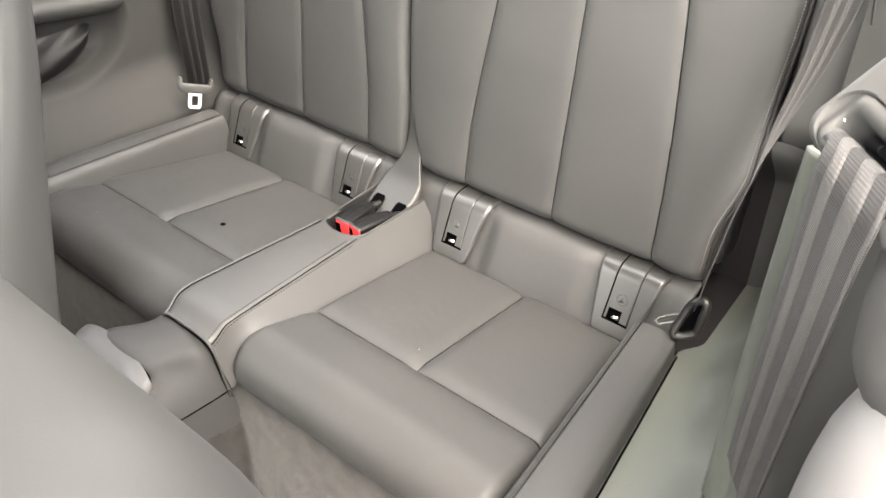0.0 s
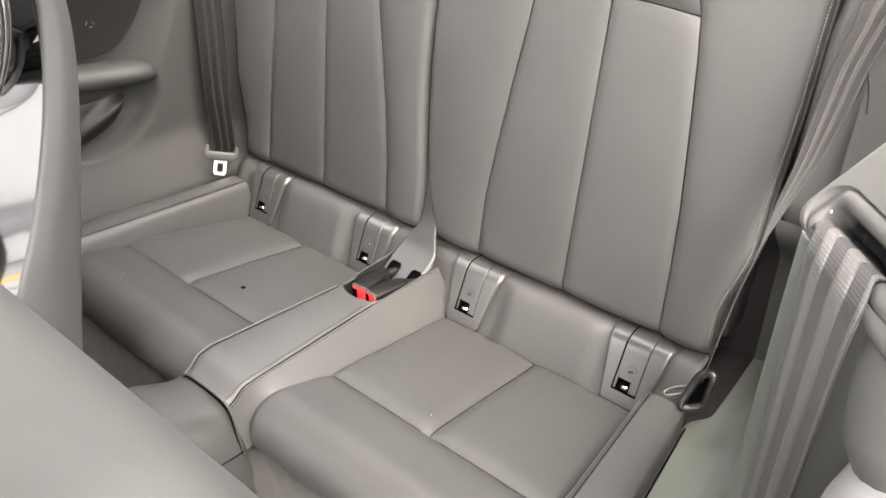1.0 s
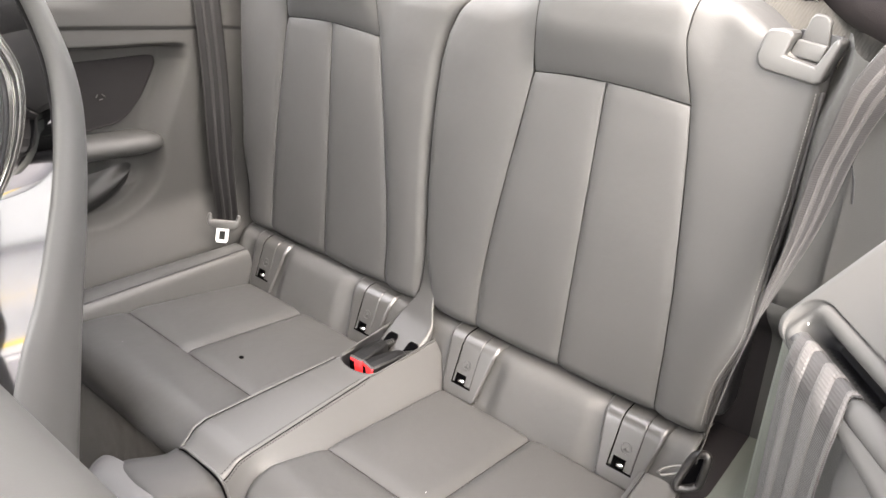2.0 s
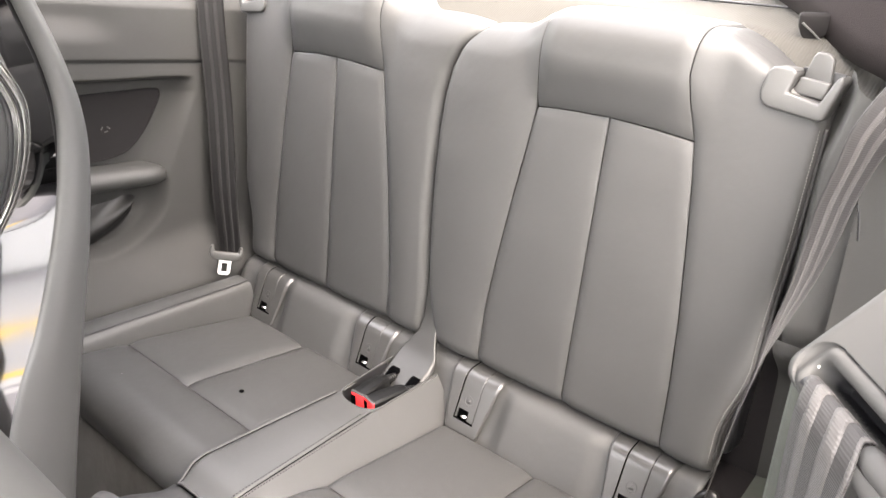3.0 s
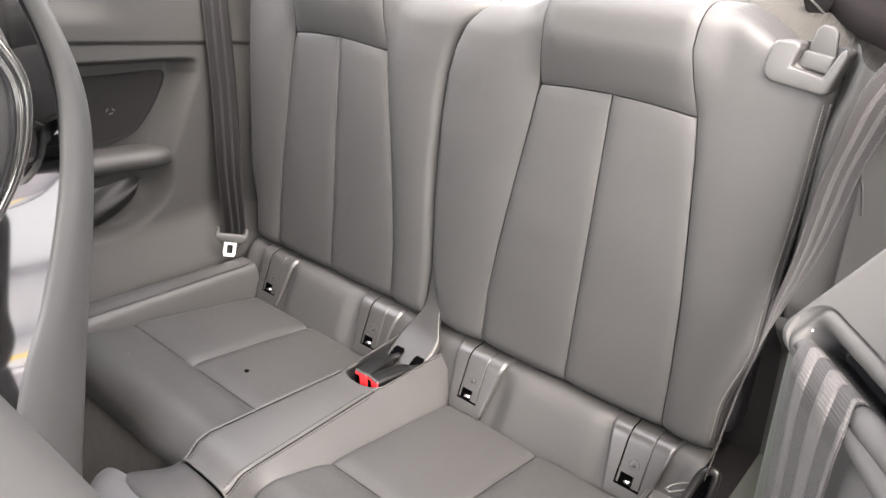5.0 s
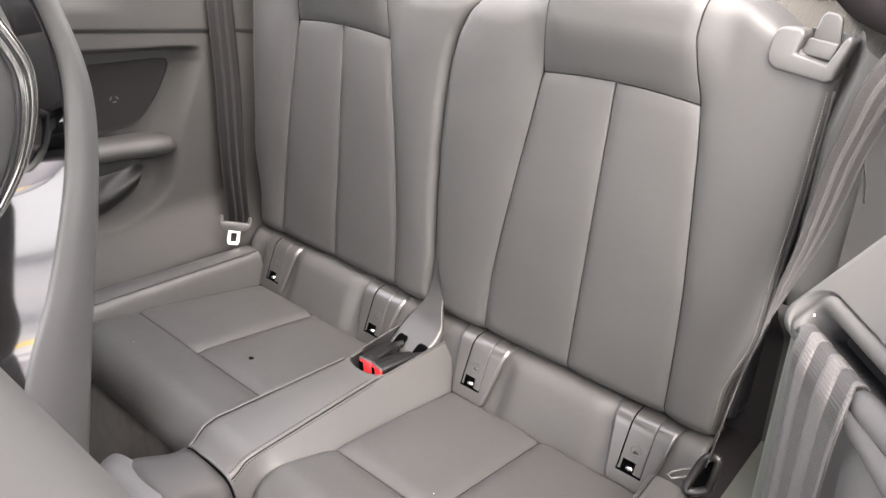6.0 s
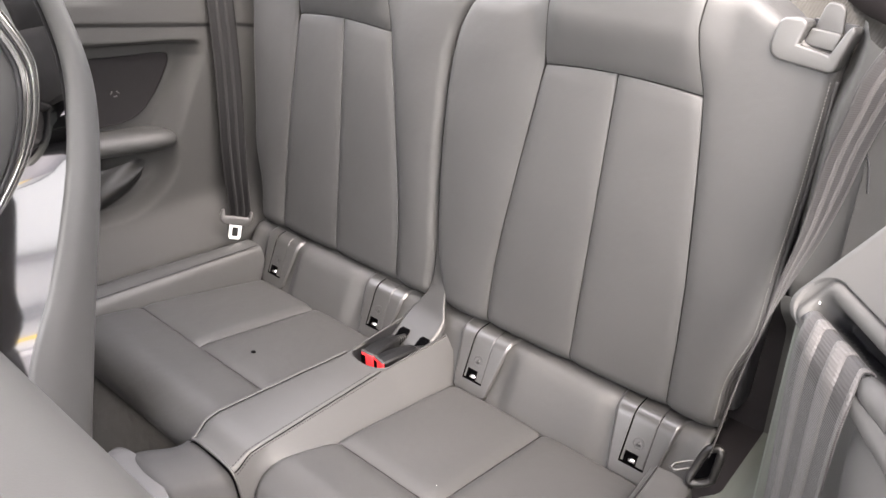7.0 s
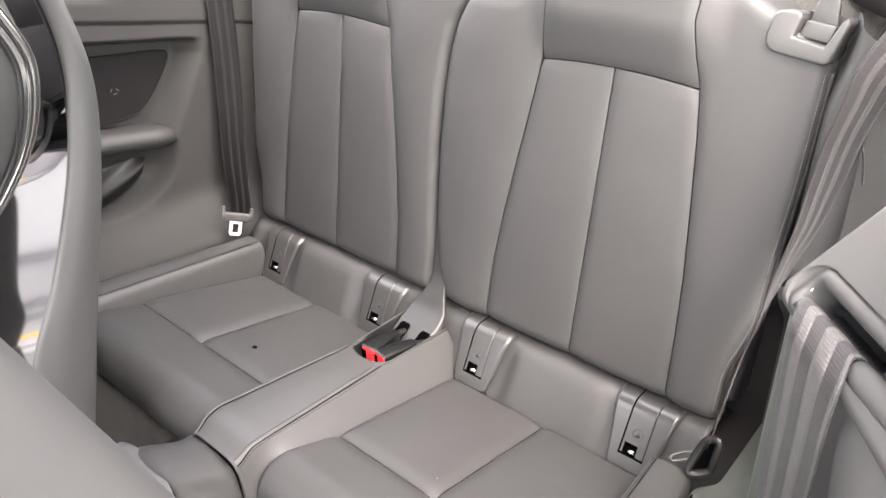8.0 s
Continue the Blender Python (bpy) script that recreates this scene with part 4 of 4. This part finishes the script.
GRIP = [(0.4800, -0.0470, 0.280), (0.4900, -0.0420, 0.281), (0.5020, -0.0350, 0.287), (0.5055, -0.0325, 0.294), (0.5075, -0.0270, 0.318), (0.5080, -0.0220, 0.334), (0.5030, -0.0205, 0.339), (0.4930, -0.0225, 0.335), (0.4865, -0.0260, 0.325), (0.4800, -0.0370, 0.300), (0.4770, -0.0450, 0.286)]
GRIP = [tuple(0.86 * c + 0.14 * f for c, f in zip(q, (0.492, -0.038, 0.292))) for q in GRIP]
tube("tongue_grip", [tuple(q) for q in smooth_line(GRIP + GRIP[:1], 60)[:-1]], 0.0052, TONGUE, belt_right, "dark glossy plastic tongue grip", 12, True)
bm = bmesh.new()
f = bm.faces.new([bm.verts.new((x, y + 0.004, z)) for x, y, z in GRIP])
bmesh.ops.triangulate(bm, faces=[f])
part("tongue_slot", bm, BLACK, belt_right, "", False)

# ---- release handles on the backrests' outer corners ----
def handle(sign):
    h = thing("release_handle", "grey plastic backrest release handle", "handle", "backrest release handles")
    m = Matrix(((sign, 0, 0, 0), (0, UP_S[1], UP_N[1], FOOT[1]), (0, UP_S[2], UP_N[2], FOOT[2]), (0, 0, 0, 1)))
    bezel = [(0.430, 0.484), (0.433, 0.474), (0.441, 0.469), (0.494, 0.463), (0.500, 0.466), (0.511, 0.507), (0.507, 0.513), (0.502, 0.507), (0.491, 0.481), (0.458, 0.4875), (0.464, 0.508), (0.460, 0.513), (0.440, 0.513), (0.434, 0.508)]
    prism("bezel", bezel, 0.034, PLASTIC, h, "", 0.0035, m @ pose(0, 0, -0.022), 4, 0.0)
    prism("recess", [(0.452, 0.478), (0.496, 0.474), (0.504, 0.512), (0.460, 0.514)], 0.008, DARK, h, "", 0.001, m @ pose(0, 0, -0.026))
    prism("lever_foot", [(0.4585, 0.4875), (0.4915, 0.484), (0.495, 0.502), (0.464, 0.505)], 0.010, PLASTIC, h, "", 0.002, m @ pose(0, 0, -0.012))
    prism("lever", [(0.464, 0.500), (0.4945, 0.498), (0.491, 0.526), (0.486, 0.531), (0.474, 0.532), (0.470, 0.527)], 0.008, LEVER, h, "", 0.0025, m @ pose(0, 0, -0.016), 4)
    return h


for sign in (1, -1):
    handle(sign)

# ---- luggage cover, rear opening, roof ----
bulkhead = block("rear_bulkhead", (-0.60, 0.19, 0.0), (0.60, 0.205, 0.74), PILLAR, None, "", 0.003)
tagged(bulkhead, "dark felt bulkhead behind the rear seats", "bulkhead", kind="structure")
xs, ysh = np.linspace(-0.62, 0.62, 50), np.linspace(0.16, 0.46, 40)
X, Y = np.meshgrid(xs, ysh)
luggage_cover = sheet("luggage_cover", np.stack([X, Y, 0.785 + 0.03 * soft((Y - 0.17) / 0.1) - 0.02 * (X / 0.6) ** 2], 2), COVER, thick=0.01)
tagged(luggage_cover, "pale woven luggage cover behind the backrests", "luggage cover")
xs, ysh = np.linspace(-0.66, 0.66, 50), np.linspace(0.466, 1.1, 30)
X, Y = np.meshgrid(xs, ysh)
shelf = sheet("rear_shelf", np.stack([X, Y, 0.815 + 0.0 * X], 2), PALE, thick=0.012)
tagged(shelf, "pale rear shelf under the back window", "shelf", kind="structure")


tube("cover_seam", smooth_line([(-0.55, 0.33, 0.8155), (-0.05, 0.325, 0.8165), (0.17, 0.335, 0.8160), (0.40, 0.375, 0.812), (0.5, 0.40, 0.808)], 40), 0.0018, DARK, luggage_cover)


def pillar(sign):
    pts = [(0.300, 0.492, 0.820), (0.3726, 0.403, 0.8154), (0.4335, 0.328, 0.810), (0.510, 0.2338, 0.797), (0.570, 0.162, 0.798), (0.65, 0.072, 0.790)]
    low = smooth_line([(sign * x, y, z) for x, y, z in pts], 30)
    a = np.zeros((30, 12, 3))
    for j in range(12):
        k = j / 11
        a[:, j] = low + np.array([sign * 0.10, 0.05, 0.34]) * k + np.array([-sign * 0.03, -0.02, 0.0]) * math.sin(math.pi * k)
    ob = sheet("pillar_trim", a, PILLAR, thick=0.03)
    return tagged(ob, "dark brown-grey rear pillar trim with a small clip", "pillar trim", "rear pillars")


right_pillar = pillar(1)
# Far-side pillar is unseen, added to block light.
pillar(-1)
HOOK_DARK = material("hook_plastic", (0.0075, 0.0066, 0.0066), 0.7, spec=0.1)
HOOK = axes((0.92, 0.38, 0.0), (0, 0, 1), (0.4270, 0.2720, 0.812))
clip = prism("coat_hook", [(-0.018, 0.020), (-0.017, 0.004), (-0.012, -0.008), (-0.002, -0.013), (0.010, -0.011), (0.016, -0.002), (0.020, 0.012), (0.020, 0.020)], 0.014, HOOK_DARK, right_pillar, "small dark plastic coat hook", 0.004, HOOK)
tube("hook_wire", [HOOK @ Vector(q) for q in smooth_line([(-0.014, 0.010, 0.016), (-0.002, 0.000, 0.017), (0.008, -0.009, 0.017), (0.014, -0.011, 0.017), (0.024, -0.004, 0.017), (0.034, 0.006, 0.016)], 24)], 0.0013, PANEL, clip, "pale wire loop")
# Unseen roof panel; its extents are set to block light on the seats.
ysr, xsr = np.linspace(-1.05, -0.08, 36), np.linspace(-0.42, 0.55, 24)
X, Y = np.meshgrid(xsr, ysr)
roof = sheet("roof", np.stack([X, Y, 1.185 - 0.07 * (X / 0.56) ** 2 - 0.06 * ((Y + 0.45) / 0.7) ** 2], 2), ROOF, thick=0.02)
tagged(roof, "unseen dark roof panel, sized to block the sky's light", "roof", kind="structure")

# ---- the rest of the cabin ----
# Unseen door and dashboard, added to close the cabin and cut light.
ys, ts = np.linspace(-1.75, -0.46, 20), smooth_line([(0.70, -0.05), (0.69, 0.25), (0.665, 0.45), (0.66, 0.60), (0.665, 0.78), (0.70, 0.86), (0.76, 0.87)], 20)
a = np.zeros((20, 20, 3))
a[..., 0], a[..., 1], a[..., 2] = -ts[None, :, 0], ys[:, None], ts[None, :, 1]
tagged(sheet("door_left", a, TRIM, thick=0.05), "unseen grey door panel, added to cut light from the far side", "door", kind="structure")
dash = block("dashboard", (-0.66, -1.95, 0.0), (0.66, -1.70, 0.66), DARK, None, "", 0.06, 4)
tagged(dash, "unseen dark dashboard block, added to cut light from the front", "dashboard", kind="structure")

# ---- left front seat ----
seat_left = thing("front_car_seat", "grey leather front seat with gloss side trim", "car seat", "front car seats")
RIM = [(-0.400, 1.02), (-0.384, 0.95), (-0.373, 0.90), (-0.361, 0.842), (-0.354, 0.776), (-0.361, 0.711), (-0.388, 0.61), (-0.423, 0.506), (-0.486, 0.309), (-0.53, 0.16)]
SEAM = [(-0.420, 1.01), (-0.404, 0.94), (-0.394, 0.887), (-0.386, 0.836), (-0.3845, 0.79), (-0.394, 0.736), (-0.421, 0.654), (-0.472, 0.544), (-0.526, 0.45), (-0.60, 0.28), (-0.64, 0.16)]
r1, r2 = smooth_line(RIM, 80), smooth_line(SEAM, 80)
n = 24
a = np.zeros((80, n, 3))
for j in range(80):
    back, fore = np.array([-0.15, *r1[j]]), np.array([-0.145, *r2[j]])
    line = smooth_line([fore + [-0.012, 0, 0], fore, fore * 0.6 + back * 0.4 + [0.010, 0, 0], back * 0.85 + fore * 0.15 + [0.004, 0, 0], back + [-0.012, 0, 0], back + [-0.06, -0.004, 0], back + [-0.20, 0.004, 0], back + [-0.42, -0.02, 0]], n)
    a[j] = line
sheet("backrest_edge", a, LEATHER_SMOOTH_LIT, seat_left)
def shell_slope(z):
    """How the gloss side runs outwards per metre ahead: it swings in below the shoulder."""
    return 0.25 - 0.55 * soft((0.785 - z) / 0.12)


a = np.zeros((80, 12, 3))
for j in range(80):
    fore = np.array([-0.150, *r2[j]])
    wide = 0.036 + 0.085 * soft((0.74 - r2[j, 1]) / 0.16)
    for i in range(12):
        a[j, i] = fore + np.array([shell_slope(r2[j, 1]) * wide * i / 11, -wide * i / 11, 0.0])
sheet("side_shell", a, GLOSS, seat_left, "dark gloss side shell")

RING = [(-0.455, 0.91), (-0.429, 0.850), (-0.4165, 0.812), (-0.4165, 0.785), (-0.4275, 0.741), (-0.445, 0.70), (-0.470, 0.664), (-0.502, 0.632), (-0.545, 0.60)]
line = smooth_line(RING, 60)
lead = np.interp(line[:, 1], r2[::-1, 1], r2[::-1, 0]) - line[:, 0]
RING_X = [-0.1475 + shell_slope(z) * d for d, (y, z) in zip(lead, line)]
tube("shell_edge", [(x, y, z) for x, (y, z) in zip(RING_X, line)], 0.0008, BRIGHT, seat_left, "thin bright edge")
a = np.zeros((60, 12, 3))
for j in range(60):
    for i in range(12):
        k = i / 11
        a[j, i] = (RING_X[j] - 0.0015 + 0.0045 * math.sin(math.pi * min(1, k * 1.4)), line[j, 0] - 0.0165 * k, line[j, 1] - 0.004 * k)
sheet("bright_strip", a, BRIGHT, seat_left, "bright metal strip")
tube("strip_groove", [(x + 0.0025, y - 0.0105, z - 0.0025) for x, (y, z) in zip(RING_X, line)], 0.0010, DARK, seat_left)
tube("handle_ring", [(x - 0.0035, y - 0.0195, z - 0.004) for x, (y, z) in zip(RING_X, line)], 0.0032, DARK, seat_left, "dark curved rim")
a = np.zeros((60, 12, 3))
for j in range(60):
    for i in range(12):
        k = i / 11
        a[j, i] = (RING_X[j] - 0.0055 + 0.02 * math.sin(math.pi * k * 0.5), line[j, 0] - 0.0225 - 0.10 * k, line[j, 1] - 0.004)
sheet("seat_side", a, LEATHER, seat_left)

# ---- right front seat, tipped forward ----
seat_right = thing("front_car_seat", "grey leather front seat tipped forward beside the open door", "car seat", "front car seats")
us = np.linspace(0, 1, 60)
outline = smooth_line([(-1.06, 0.30), (-0.98, 0.55), (-0.90, 0.74), (-0.855, 0.835), (-0.80, 0.877), (-0.735, 0.878), (-0.672, 0.842), (-0.645, 0.795), (-0.643, 0.74), (-0.67, 0.62), (-0.74, 0.45), (-0.82, 0.28)], 70)
a = np.zeros((60, 70, 3))
for i, u in enumerate(us):
    x = 0.10 + 0.56 * u
    k = math.sqrt(max(0.0, 1 - max(0.0, (u - 0.80) / 0.20) ** 2, )) * math.sqrt(max(0.0, 1 - max(0.0, (0.2 - u) / 0.2) ** 2))
    c = outline.mean(0)
    a[i, :, 0] = x
    a[i, :, 1:] = c + (outline - c) * (0.25 + 0.75 * k)
# Tipped backrest takes the leather copy with shade coloured in.
sheet("backrest", a, LEATHER_SHADED, seat_right)
block("seat_base", (0.14, -1.35, 0.0), (0.60, -0.80, 0.34), LEATHER, seat_right, "", 0.05, 5)
block("seat_base", (-0.62, -1.25, 0.0), (-0.17, -0.50, 0.30), LEATHER, seat_left, "", 0.05, 5)

# ---- front belt and its guide on the door pillar ----
guide = thing("belt_guide", "pale grey plastic belt guide on the door pillar", "belt guide")
e1 = Vector((0.70, -0.69, -0.17)).normalized()
e2 = Vector((0.46, 0.45, 0.80))
e2 = (e2 - e1 * e2.dot(e1)).normalized()
e3 = e1.cross(e2)
GM = Matrix(((e1.x, e2.x, e3.x, 0.634), (e1.y, e2.y, e3.y, -0.345), (e1.z, e2.z, e3.z, 0.785), (0, 0, 0, 1)))
SLANT = 0.13
U, V = np.meshgrid(np.concatenate([np.linspace(-0.0158, 0.03, 120), np.linspace(0.032, 0.17, 40)]), np.concatenate([np.linspace(-0.0165, 0.034, 130), np.linspace(0.036, 0.13, 30)]))
slot = np.hypot(np.minimum(U - 0.006, 0), V - SLANT * np.maximum(U - 0.006, 0) - 0.002) - 0.0065
corner = np.hypot(np.minimum(U + 0.0035, 0), np.minimum(V + 0.0040, 0))
rim = 0.0122 - np.where((U < -0.0035) | (V < -0.0040), corner, 0.0)
roll = np.clip(1 - rim / 0.0075, 0, 1.6)
H = 0.0005 - 0.0075 * (1 - np.sqrt(np.clip(1 - np.minimum(roll, 1) ** 2, 0, 1))) - 0.02 * np.clip(roll - 1, 0, 1)
ridge = -0.0030 + 0.0042 * np.sin(math.pi * np.clip(slot / 0.0098, 0, 1)) ** 0.6
left = soft((0.001 - U) / 0.010)
ridge = ridge * (1 - left) + (-0.0062 + 0.0045 * np.clip(slot / 0.0098, 0, 1) ** 1.5) * left
H = np.where(slot < 0.0098, np.minimum(ridge, H + 0.002), H)
H = H - 0.03 * soft(-slot / 0.004) - 0.25 * np.clip(V - 0.05, 0, 1) ** 1.5
a = np.stack([U, V, H], 2) @ np.array(GM.to_3x3()).T + np.array(GM.translation)
# Slot interior coloured dark: its shade is painted on.
blacken(sheet("guide_body", a, GUIDE, guide), slot < -0.0025, DARK)


def bar(u):
    """The rounded lower bar of the guide's slot, over which the belt bends."""
    return GM @ Vector((u, -0.0090 + SLANT * u, -0.0030))


tube("lower_lip", [bar(k) for k in np.linspace(0.0545, 0.17, 16)], [0.0062] + [0.0072] * 15, GUIDE, guide, "rounded lower lip", 24)
tube("roller", [bar(k) for k in np.linspace(0.004, 0.060, 12)], 0.0046, DARK, guide, "dark steel roller", 20)
# Chrome stud added to draw the highlight at the slot's corner.
tube("corner_glint", [GM @ Vector((-0.0012, 0.0005, -0.0050)), GM @ Vector((-0.0006, 0.0003, -0.0034))], 0.0014, CHROME, guide, "added bright stud standing for the glint at the slot corner", 10)
front_belt = thing("front_seat_belt", "striped front seat belt hanging from the door pillar", "seat belt")
across = Vector((1, SLANT, 0)).normalized()
across = tuple(GM.to_3x3() @ across)


def over_bar(angle, r=0.0054):
    """A point of the belt's middle line round the bar; 0 points up the plate, 90 out of it."""
    c = GM.inverted() @ bar(0.0285)
    return tuple(GM @ Vector((c.x, c.y + r * math.cos(radians(angle)), c.z + r * math.sin(radians(angle)))))


# Front belt takes the brighter webbing: door light put into the colour.
webbing("webbing", [over_bar(k) for k in (-75, -40, -10, 20, 50)] + [(0.6525, -0.3705, 0.7782), (0.6529, -0.3755, 0.7755), (0.6530, -0.3795, 0.7700), (0.6526, -0.3795, 0.7620), (0.6518, -0.3762, 0.7510), (0.6502, -0.3660, 0.7205), (0.6474, -0.3460, 0.660), (0.6443, -0.3244, 0.5945), (0.6394, -0.2917, 0.4947), (0.6346, -0.259, 0.3948), (0.6249, -0.1933, 0.195), (0.618, -0.148, 0.055)],
        [across] * 5 + [(0.765, -0.64, -0.08), (0.76, -0.64, -0.10), (0.757, -0.635, -0.13), (0.753, -0.63, -0.17), (0.75, -0.625, -0.20), (0.751, -0.616, -0.238), (0.76, -0.605, -0.235), (0.769, -0.595, -0.232), (0.787, -0.574, -0.226), (0.805, -0.551, -0.220), (0.84, -0.502, -0.206), (0.86, -0.47, -0.20)],
        front_belt, base=WEB_LIT, bands=((-0.34, -0.18), (0.02, 0.24), (0.44, 0.498)))
pillar_b = thing("door_pillar", "pale grey lower trim of the door pillar", "pillar trim")


def post(name, path, radii, mat, label=""):
    p = [tuple(q) for q in smooth_line(path, 40)]
    r = np.interp(np.linspace(0, 1, 40), np.linspace(0, 1, len(radii)), radii)
    return tube(name, p, list(r), mat, pillar_b, label, 28)


post("upper_post", [(0.724, -0.362, 0.768), (0.720, -0.374, 0.742), (0.725, -0.388, 0.706), (0.731, -0.392, 0.693)], [0.034, 0.047, 0.047, 0.036], GUIDE)
post("lower_post", [(0.740, -0.380, 0.693), (0.743, -0.402, 0.665), (0.747, -0.432, 0.620), (0.762, -0.465, 0.50), (0.79, -0.48, 0.2), (0.79, -0.48, -0.02)], [0.044, 0.060, 0.066, 0.070, 0.07, 0.07], PALE, "pale scuffed plastic")
plan = smooth_line([(0.592, -0.085), (0.625, -0.165), (0.662, -0.24), (0.70, -0.31), (0.745, -0.37), (0.80, -0.42)], 30)
zs = np.linspace(0.0, 0.80, 30)
a = np.zeros((30, 30, 3))
a[..., 0], a[..., 1] = plan[:, None, 0], plan[:, None, 1]
a[..., 2] = zs[None] / 0.80 * np.interp(np.linspace(0, 1, 30), [0, 0.35, 0.7, 1], [0.46, 0.66, 0.78, 0.80])[:, None]
sheet("inner_trim", a, PANEL, pillar_b, "", 0.006)
sill = block("door_sill", (0.63, -1.5, -0.06), (0.86, 0.1, 0.08), PALE, None, "", 0.02)
tagged(sill, "pale plastic door sill", "sill", kind="structure")
ts = np.linspace(0, 1, 40)


def ledge_sheet(name, y0, y1, n, mat, label):
    """The moulded ledge between the cushion and the side wall, rising to the wall."""
    Y = np.linspace(y0, y1, n)[:, None] + 0 * ts[None]
    wall = np.clip(wall_x(Y) + 0.004 - pillar_turn(Y, 0.3), 0.575, 0.598 + 0.10 * np.clip(-0.19 - Y, 0, 0.12))
    inner = 0.485 + 0.020 * soft((Y + 0.03) / 0.04)
    X = inner + (wall - inner) * ts[None]
    rise = 0.10 * soft((X - wall + 0.085) / 0.10) ** 2.2 * (1 - 0.65 * soft((-0.12 - Y) / 0.08))
    return sheet(name, np.stack([X, Y, 0.235 - 0.10 * np.minimum(Y, 0.0) + rise], 2), mat, quarter_right, label, 0.006)


ledge_sheet("side_ledge", -0.6, 0.16, 90, LEDGE, "")
# Dark block painting the shade between backrest and ledge.
block("belt_well", (0.430, -0.022, 0.10), (0.506, 0.16, 0.2320), BELT_SHADE, quarter_right, "well under the belt with its shade coloured in", 0.003)


# ---- crumbs on the cushions ----
CRUMB = material("white_crumb", (0.7, 0.7, 0.68), 0.8)
for x, y, z, d in ((0.2365, -0.2395, 0.2712, 0.0005), (-0.330, -0.330, 0.2942, 0.0005)):
    bm = bmesh.new()
    bmesh.ops.create_icosphere(bm, subdivisions=2, radius=d)
    for v in bm.verts:
        v.co *= 1 + 0.25 * math.sin(900 * v.co.x + 500 * v.co.y)
    bm.transform(Matrix.Translation((x, y, z)))
    tagged(part("crumb", bm, CRUMB), "tiny white crumb on the grey cushion", "crumb", "crumbs")

# Black rod laid in to paint the gap's shade beside the cushion.
tube("bolster_gap", [(0.480 + 0.044 * (0.01 - y) / 0.41 + 0.003, y, 0.2375 - 0.10 * y) for y in np.linspace(-0.40, -0.04, 40)], 0.0014, BLACK, quarter_right, "black strip standing for the shaded gap beside the cushion", 8)
